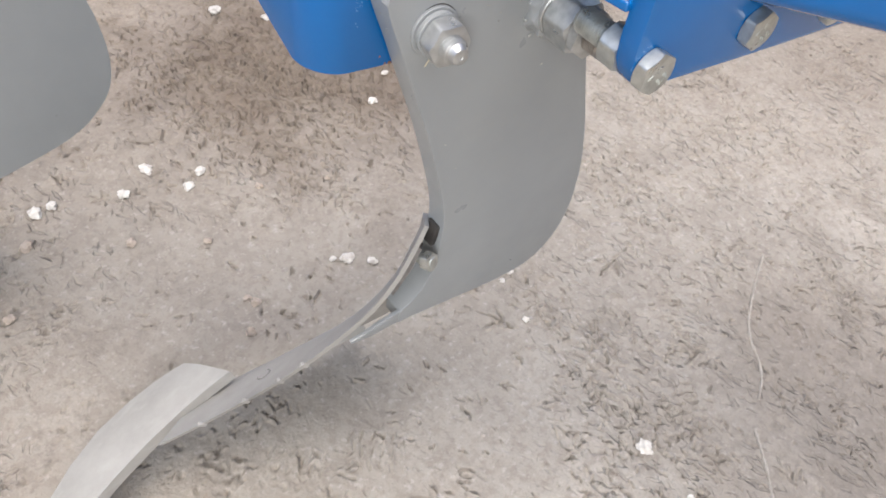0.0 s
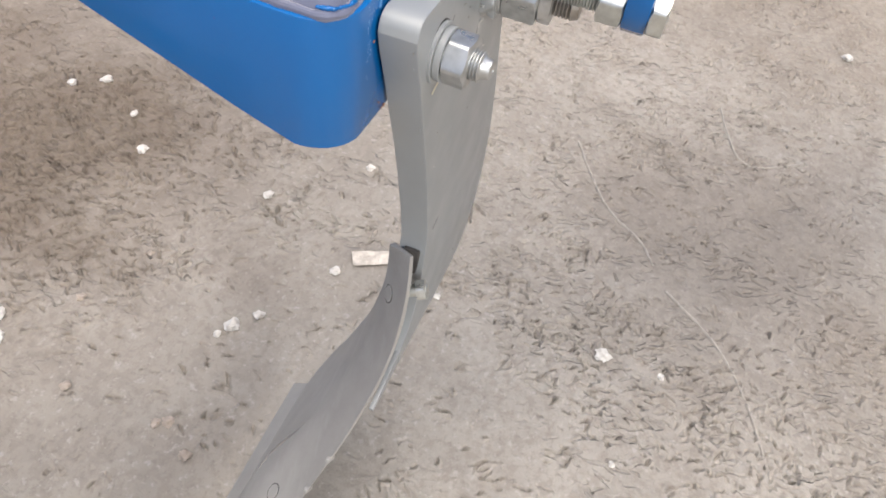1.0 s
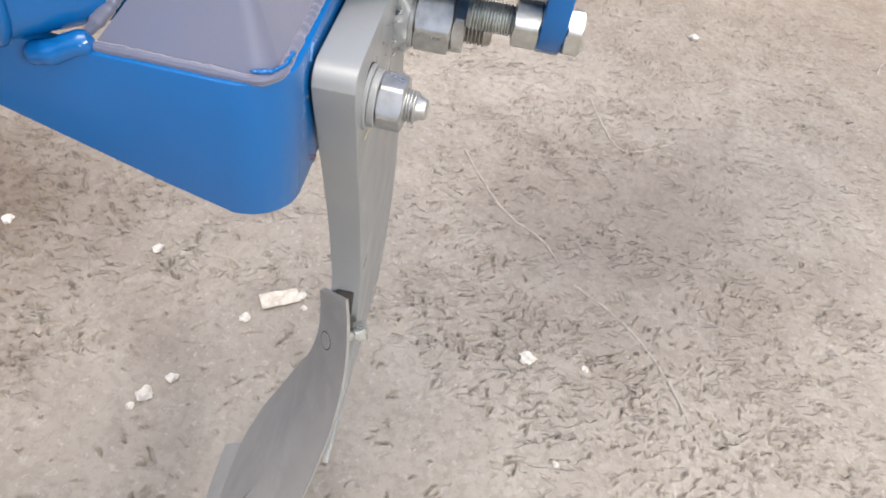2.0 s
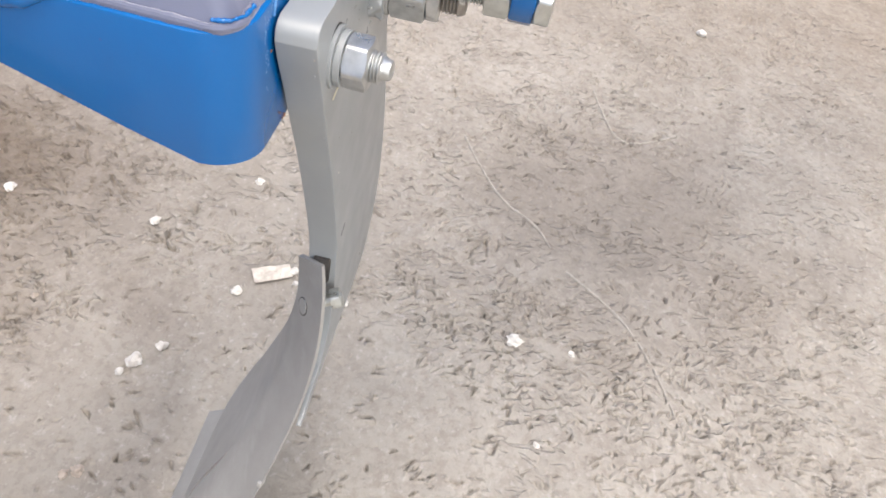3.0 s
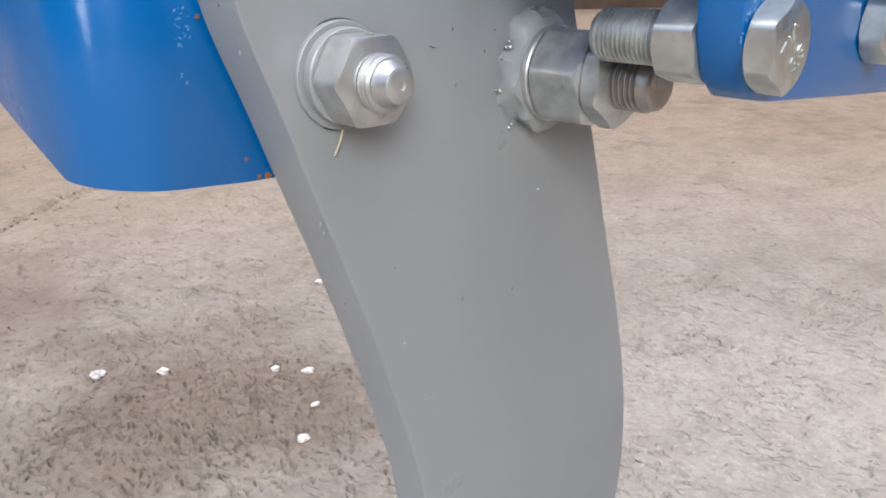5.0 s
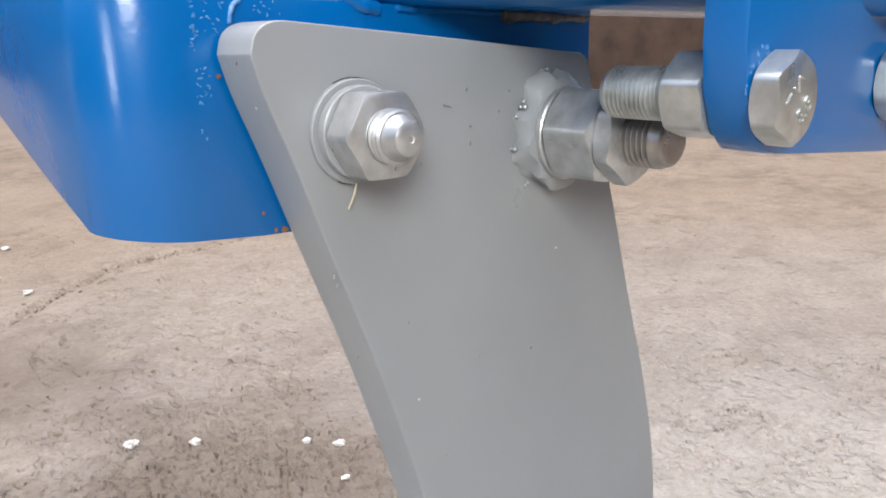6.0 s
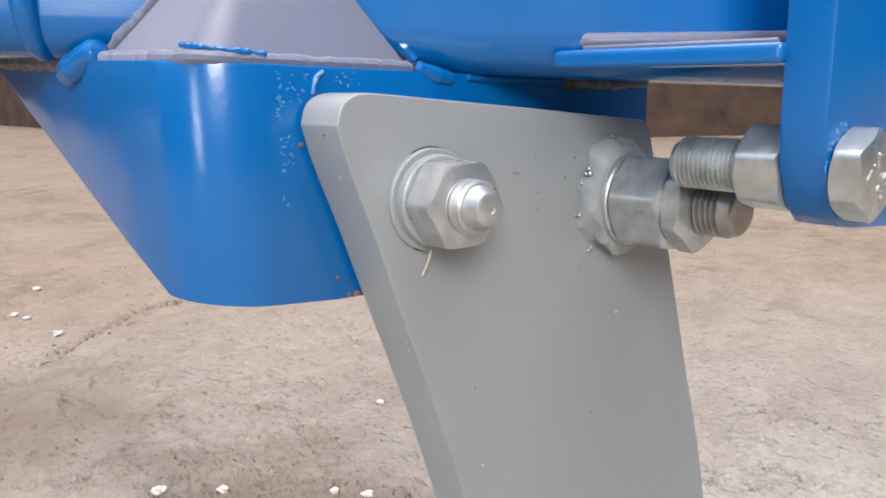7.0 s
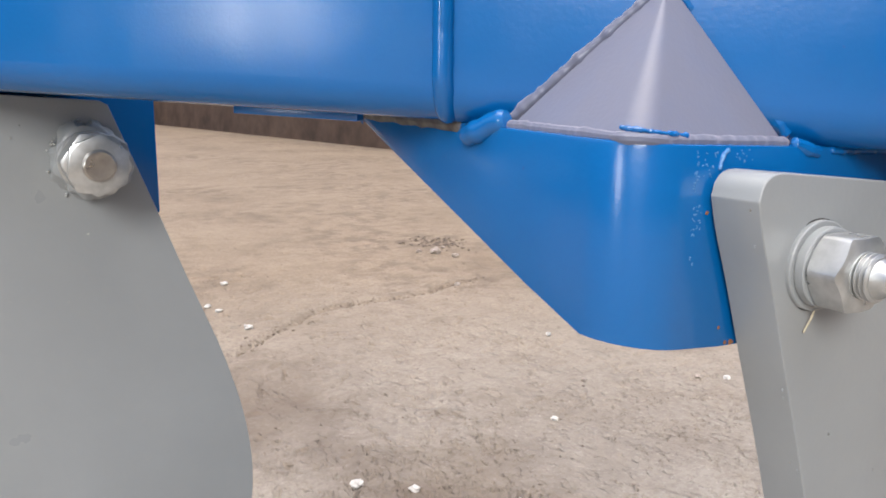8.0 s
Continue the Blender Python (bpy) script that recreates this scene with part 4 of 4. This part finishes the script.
def breast_bm():
    """One curved sheet with an open joint that runs down its lower half."""
    bm = bmesh.new()
    first, thick = 31, 0.0045
    top, low = [], []
    for i in range(N_ST):
        mid = 0.52 + 0.20 * max(0.0, (i - first) / (N_ST - 1 - first))
        half = 0.0001 + 0.009 * min(1.0, max(0.0, (i - first) / 5))
        fs = [mid * k / 9 for k in range(9)] + [mid - half, mid + half] + [mid + (1 - mid) * k / 7 for k in range(1, 8)]
        spots_here = [sheet_point(i, f) for f in fs]
        top.append([bm.verts.new(p) for p, out in spots_here])
        under = [sheet_point(i, min(0.985, max(f, 0.035))) for f in fs]      # edges ground away from below
        low.append([bm.verts.new(p - out * thick) for p, out in under])
    n = len(top[0])
    solid = [(i, j) for i in range(N_ST - 1) for j in range(n - 1) if not (j == 9 and i >= first)]
    for i, j in solid:
        bm.faces.new((top[i][j], top[i][j + 1], top[i + 1][j + 1], top[i + 1][j]))
        bm.faces.new((low[i][j], low[i + 1][j], low[i + 1][j + 1], low[i][j + 1]))
        for di, dj, a0, b0 in ((-1, 0, (i, j), (i, j + 1)), (1, 0, (i + 1, j), (i + 1, j + 1)), (0, -1, (i, j), (i + 1, j)), (0, 1, (i, j + 1), (i + 1, j + 1))):
            if (i + di, j + dj) not in solid:
                bm.faces.new((top[a0[0]][a0[1]], top[b0[0]][b0[1]], low[b0[0]][b0[1]], low[a0[0]][a0[1]]))
    return bm


breast = part("breast_plate", breast_bm(), TOOL, body, "curved dusty grey breast plate with an open joint")

# share: a blade under the breast plate's lower edge
SHARE = [[(0.0464, 0.1307, 0.0523), (0.0425, 0.1215, 0.0649), (0.0367, 0.1012, 0.0871)], [(0.0097, 0.1307, 0.0523), (0.0058, 0.1215, 0.0649), (0.0, 0.1012, 0.0871)], [(-0.029, 0.1307, 0.0523), (-0.0328, 0.1215, 0.0649), (-0.0386, 0.1012, 0.0871)], [(-0.0773, 0.1307, 0.0523), (-0.0811, 0.1215, 0.0649), (-0.0869, 0.1012, 0.0871)], [(-0.1352, 0.1307, 0.0523), (-0.1391, 0.1215, 0.0649), (-0.1449, 0.1012, 0.0871)], [(-0.1932, 0.1307, 0.0523), (-0.1971, 0.1215, 0.0649), (-0.2029, 0.1012, 0.0871)]]
part("share", thick_sheet(SHARE, 0.008), TOOL, body, "dusty grey share blade")

# short tabs that clip the breast plate from below
for i in (30, 34, 39, 44):
    part("tab", moved(box((-0.0045, -0.002, -0.003), (0.0045, 0.002, 0.002), 0.0007), Matrix.Translation(sheet_point(i, 0.0)[0] - sheet_point(i, 0.0)[1] * 0.0030 + Vector((0.002, 0.0025, 0.0005))) @ Euler((0, radians(24), radians(-12))).to_matrix().to_4x4()), TOOL, body)

# chisel point
K, L = Vector((-0.1323, 0.093, 0.124)), Vector((-0.1651, 0.1447, 0.0937))
CHISEL = []
for f, wide in ((0.0, 0.97), (0.10, 1.02), (0.3, 1.08), (0.6, 1.12), (1.0, 1.12), (1.4, 1.0), (1.8, 0.80), (2.2, 0.5)):
    near = K + Vector((-0.0966, -0.002, -0.034)) * f + Vector((-0.002, -0.0080, -0.0040)) * f * f
    across = (L - K) * wide
    lift = Vector((0.0, 0.25, 0.30)).normalized() * 0.0025
    CHISEL.append([tuple(near + across * q + lift * math.sin(math.pi * q)) for q in (0.0, 0.08, 0.3, 0.5, 0.7, 0.92, 1.0)])
part("chisel_point", thick_sheet(CHISEL, 0.014), TOOL, body, "pale grey chisel point, its tip on the ground", 25)

# the breast plate's bolts
def small_bolt(at, axis, dia, long, mat, name, label=""):
    rot = Vector((0, -1, 0)).rotation_difference(Vector(axis).normalized()).to_matrix().to_4x4()
    m = Matrix.Translation(at) @ rot
    shank = lathe([(0.008, dia * 0.5), (-long * 0.9, dia * 0.5), (-long, dia * 0.42), (-long, 0)], 20)
    b = part(name, moved(shank, m), mat, body, label)
    part("nut", moved(hex_bm(0.001, -long * 0.86, dia * 1.6, 10), m), mat, b)
    return b


small_bolt((0.0265, -0.0030, 0.3245), (0.30, -0.90, 0.30), 0.0105, 0.0085, ZINC, "small_bolt", "small zinc bolt behind the breast plate")
def spacer_bm():
    """A flat strip that follows the back of the breast plate along its upper edge."""
    bm = bmesh.new()
    layers = []
    for back in (0.0047, 0.0085):
        layers.append([[bm.verts.new(p - out * back) for p, out in (sheet_point(i, f) for f in (0.13, 0.20, 0.27, 0.34))] for i in range(6, 16)])
    top, low = layers
    for i in range(9):
        for j in range(3):
            bm.faces.new((top[i][j], top[i][j + 1], top[i + 1][j + 1], top[i + 1][j]))
            bm.faces.new((low[i][j], low[i + 1][j], low[i + 1][j + 1], low[i][j + 1]))
        for j in (0, 3):
            bm.faces.new((top[i][j], top[i + 1][j], low[i + 1][j], low[i][j]))
    for j in range(3):
        for i in (0, 9):
            bm.faces.new((top[i][j], top[i][j + 1], low[i][j + 1], low[i][j]))
    return bm


# spacer coloured dark to carry the shade of the gap around it
part("spacer", spacer_bm(), GRIME_AND_GAP, body, "spacer strip behind the breast plate, gap shade in its colour")
# black block set in to darken the gap behind the breast plate
part("gap_filler", moved(box((-0.003, -0.007, -0.014), (0.003, 0.007, 0.010), 0.002), Matrix.Translation((0.0412, 0.0114, 0.344)) @ Euler((0, radians(12), 0)).to_matrix().to_4x4()), BLACK, body, "small black block set in the gap behind the breast plate")


def flush_head(at, normal, radius, name="flush_bolt_head"):
    rot = Vector((0, -1, 0)).rotation_difference(Vector(normal).normalized()).to_matrix().to_4x4()
    m = Matrix.Translation(at) @ rot
    h = part(name, moved(lathe([(0.004, radius), (-0.0004, radius), (-0.0008, radius * 0.93), (-0.0008, 0)], 28), m), TOOL, body, "flush countersunk bolt head")
    part("gap_ring", moved(lathe([(0.003, radius), (0.003, radius * 1.12), (-0.00025, radius * 1.12), (-0.00025, radius)], 28), m), BLACK, h)


for i, f in ((10, 0.38), (38, 0.28)):
    at, out = sheet_point(i, f)
    flush_head(at, out, 0.0072)


spots([(-0.0212, 0.0249, 0.5462, 0.0008), (-0.0165, 0.0249, 0.5390, 0.0009), (-0.0125, 0.0249, 0.5385, 0.0014), (-0.0340, 0.0249, 0.5960, 0.0009)], "y", "rust_spots", RUST, frame_thing, "small orange rust spots")
spots([(0.026, -0.0001, 0.497, 0.0004), (0.066, -0.0001, 0.470, 0.0005), (0.101, -0.0001, 0.464, 0.0006), (0.045, -0.0001, 0.43, 0.0004), (0.085, -0.0001, 0.585, 0.0004), (0.079, -0.0001, 0.577, 0.0005), (0.060, -0.0001, 0.587, 0.0004), (0.0, -0.0001, 0.49, 0.0004)], "y", "paint_chips", STEEL, body, "dark pinholes and chips in the paint")
spots([(0.118, -0.0001, 0.510, 0.0006), (0.03, -0.0001, 0.462, 0.0004)], "y", "paint_chips", WHITE, body, "pale specks on the paint")
marks = bmesh.new()
for x, z, wide, high in ((0.0620, 0.5722, 0.0016, 0.0005), (0.0620, 0.5650, 0.0006, 0.0014), (0.0490, 0.5812, 0.0040, 0.0004), (-0.0405, 0.6005, 0.0005, 0.0010), (0.0350, 0.5600, 0.0005, 0.0008)):
    bmesh.ops.create_cube(marks, size=1.0, matrix=Matrix.Translation((x, 0.0, z)) @ Matrix.Rotation(0.2, 4, "Y") @ Matrix.Diagonal((wide, 0.0007, high, 1)))
tagged(part("punch_marks", marks, STEEL, body, "small dark punch marks in the grey paint"), kind="stuff")
nicks = bmesh.new()
for x, y, z, r in ((-0.0075, 0.0015, 0.5232, 0.00061), (-0.0062, 0.0018, 0.5195, 0.00049), (0.0095, 0.002, 0.4830, 0.00055), (0.0125, 0.022, 0.478, 0.00061), (-0.034, 0.0012, 0.5860, 0.00044)):
    bmesh.ops.create_icosphere(nicks, subdivisions=2, radius=r, matrix=Matrix.Translation((x, y, z)) @ Matrix.Diagonal((0.8, 0.8, 1.7, 1)))
tagged(part("edge_burrs", nicks, GREY, body, "small burrs on the flame-cut edge"), kind="stuff")
part("straw", bead([(0.001, -0.0035, 0.5575), (0.0005, -0.0025, 0.5535), (-0.0015, -0.0012, 0.5478)], 0.0004, 4, 0.05, 6, 0.001), STRAW, body, "short pale bristle stuck under the washer")

rear_body = copy_thing(body, GROW.to_3x3().inverted().to_4x4() @ GROW)
rear_body.matrix_world = Matrix.Translation((-0.34, 0, 0.60)) @ Matrix.Rotation(radians(-2.0), 4, "Y") @ Matrix.Translation((-0.011, 0.405, -0.5675)) @ GROW
for child in rear_body.children:        # its pivot bolt ends flush with the lock nut
    if child.name.startswith("pivot_bolt"):
        child.location = (0.0116, 0.0150, -0.0058)
        for ring in child.children:
            ring.location.y -= 0.0150
    if child.name.startswith("leg"):    # its lower edge runs out further down
        child.data = child.data.copy()
        for v in child.data.vertices:
            v.co.z -= 0.34 * max(0.0, 0.19 - v.co.x) * min(1.0, max(0.0, (0.290 - v.co.z) / 0.05))
tagged(rear_body, "second grey painted plough leg further along the frame")

# ---- litter on the ground ----
def flake(at, size, seed, mat=WHITE, flat=0.6):
    rnd = random.Random(seed)
    bm = bmesh.new()
    bmesh.ops.create_icosphere(bm, subdivisions=3, radius=size / 2)
    off = Vector((seed * 3.1, seed * 1.7, 0))
    for v in bm.verts:
        k = 1 + 0.55 * noise.noise(v.co * (2.2 / size) + off) + 0.35 * noise.noise(v.co * (5.5 / size) + off) + 0.32 * noise.noise(v.co * (12.0 / size) + off)
        v.co *= k
        v.co.z *= flat
    ob = link_mesh("white_flake" if mat is WHITE else "soil_crumb", bm, mat, smooth=50)
    ob.matrix_world = pose(at[0], at[1], ground_at(*at) + size * flat * 0.33, 0, 0, rnd.uniform(0, 360))
    return ob


FLAKES = [(0.266, -0.202, 19), (0.108, 0.256, 17), (0.138, 0.235, 14), (0.091, 0.268, 9), (0.212, 0.906, 20), (0.291, 0.847, 17), (0.454, 0.690, 17), (0.401, 0.603, 11), (0.336, 0.542, 15), (0.335, 0.329, 14), (0.266, -0.281, 8), (-0.064, 0.565, 18), (0.005, 0.522, 15), (-0.112, 0.534, 16), (-0.023, 0.503, 15), (-0.232, 0.559, 19), (-0.207, 0.563, 15), (0.217, 0.912, 14), (0.419, 0.730, 12), (1.185, -0.511, 19), (0.246, 0.177, 14), (0.462, 0.219, 12), (0.119, -0.246, 8), (0.265, 0.033, 9), (0.421, 2.409, 22), (0.300, 2.162, 20), (0.316, 2.093, 20), (0.332, 1.859, 24), (1.025, 1.407, 14), (0.681, 0.961, 14), (1.182, 0.940, 15), (0.281, 0.107, 8), (0.301, 0.115, 12)]
for i, (x, y, mm) in enumerate(FLAKES):
    ob = flake((x, y), mm * 0.001, i + 1)
    tagged(ob, "white crumbly flake lying on the bare earth", "flake", "white flakes on the ground")
CRUMBS = [(1.343, 2.542, 40), (1.378, 2.440, 26), (1.292, 2.590, 22), (1.430, 2.625, 18), (1.129, 2.032, 20), (0.869, 1.085, 12), (-0.067, 0.216, 13), (-0.045, 0.268, 10), (-0.038, 0.255, 12), (-0.046, 0.389, 12), (0.069, 0.452, 11), (-0.138, 0.438, 14), (-0.263, 0.504, 16), (1.125, 0.977, 16), (-0.318, 0.393, 12), (0.168, 0.416, 8)]
for i, (x, y, mm) in enumerate(CRUMBS):
    ob = flake((x, y), mm * 0.001, i + 71, BROWNISH, 0.7)
    tagged(ob, "small lump of dry grey-brown soil on the floor", "soil lump", "soil lumps on the ground")


def paper_scrap():
    bm = bmesh.new()
    nx, ny = 14, 8
    g = [[None] * (ny + 1) for _ in range(nx + 1)]
    for i in range(nx + 1):
        for j in range(ny + 1):
            x, y = (i / nx - 0.5) * 0.052, (j / ny - 0.5) * 0.026
            z = 0.004 + 0.0022 * noise.noise(Vector((x * 90, y * 90, 2))) + 0.0008 * noise.noise(Vector((x * 260, y * 260, 7)))
            g[i][j] = (x, y * (1 - 0.1 * (i / nx)), z)
    return thick_sheet(g, 0.0008)


scrap = link_mesh("paper_scrap", paper_scrap(), PAPER, smooth=40)
scrap.matrix_world = pose(0.2880, 0.1420, ground_at(0.2880, 0.1420) + 0.001, 0, 0, -61.8)
tagged(scrap, "crumpled off-white scrap of card on the earth", "paper scrap")


def root(points, seed):
    """A thin root that shows along the surface of the trodden soil, its lower half sunk."""
    rnd = random.Random(seed)
    line = smooth_line([(x + rnd.gauss(0, 0.003), y + rnd.gauss(0, 0.003)) for x, y in points], 3)
    bm = bead([(x, y, ground_at(x, y) + 0.0002) for x, y in line], 0.0021, seed, 0.45, 8, 0.004)
    return tagged(link_mesh("root", bm, PALE_SOIL, smooth=60), "thin pale root half buried in the bare earth", "root", "roots in the ground")


root([(0.687, -0.071), (0.610, -0.112), (0.533, -0.155), (0.496, -0.212), (0.456, -0.240)], 3)
root([(0.416, -0.264), (0.363, -0.339), (0.289, -0.389), (0.174, -0.431)], 4)
root([(0.895, -0.282), (0.820, -0.300), (0.759, -0.324), (0.751, -0.371), (0.804, -0.442)], 5)
root([(0.849, -0.856), (0.665, -0.827), (0.580, -0.820)], 6)
root([(1.190, -0.920), (1.250, -0.945), (1.275, -0.990), (1.250, -1.030), (1.200, -1.055)], 7)


def scattered_soil():
    """Loose crumbs strewn over the open floor and along a trodden furrow."""
    rnd = random.Random(21)
    places = [(rnd.uniform(-0.5, 2.0), rnd.uniform(0.75, 3.2), rnd.uniform(2.0, 6.0)) for _ in range(420)]
    furrow = [(0.241, 1.658), (0.369, 1.777), (0.567, 1.940), (0.738, 1.982), (0.897, 1.977), (1.111, 2.039), (1.257, 2.080)]
    for p, q in zip(furrow, furrow[1:]):
        for _ in range(34):
            f = rnd.random()
            places.append((p[0] + f * (q[0] - p[0]) + rnd.gauss(0, 0.018), p[1] + f * (q[1] - p[1]) + rnd.gauss(0, 0.018), rnd.uniform(3, 9)))
    for _ in range(150):
        places.append((1.47 + rnd.gauss(0, 0.055), 2.74 + rnd.gauss(0, 0.075), rnd.uniform(4, 16)))
    bm = bmesh.new()
    for x, y, mm in places:
        m = Matrix.Translation((x, y, ground_at(x, y) + 0.0005 * mm * 0.3)) @ Matrix.Rotation(rnd.uniform(0, 6.28), 4, "Z") @ Matrix.Diagonal((rnd.uniform(0.8, 1.8), rnd.uniform(0.6, 1.1), rnd.uniform(0.4, 0.7), 1))
        made = bmesh.ops.create_icosphere(bm, subdivisions=1, radius=mm * 0.0005, matrix=m)
        for v in made["verts"]:
            v.co += Vector((rnd.uniform(-1, 1), rnd.uniform(-1, 1), 0)) * mm * 0.00012
    return bm


crumbs = link_mesh("soil_crumbs", scattered_soil(), DARK_SOIL, smooth=60)
tagged(crumbs, "scattered dark brown soil crumbs on the bare earth", "soil crumbs", kind="stuff")
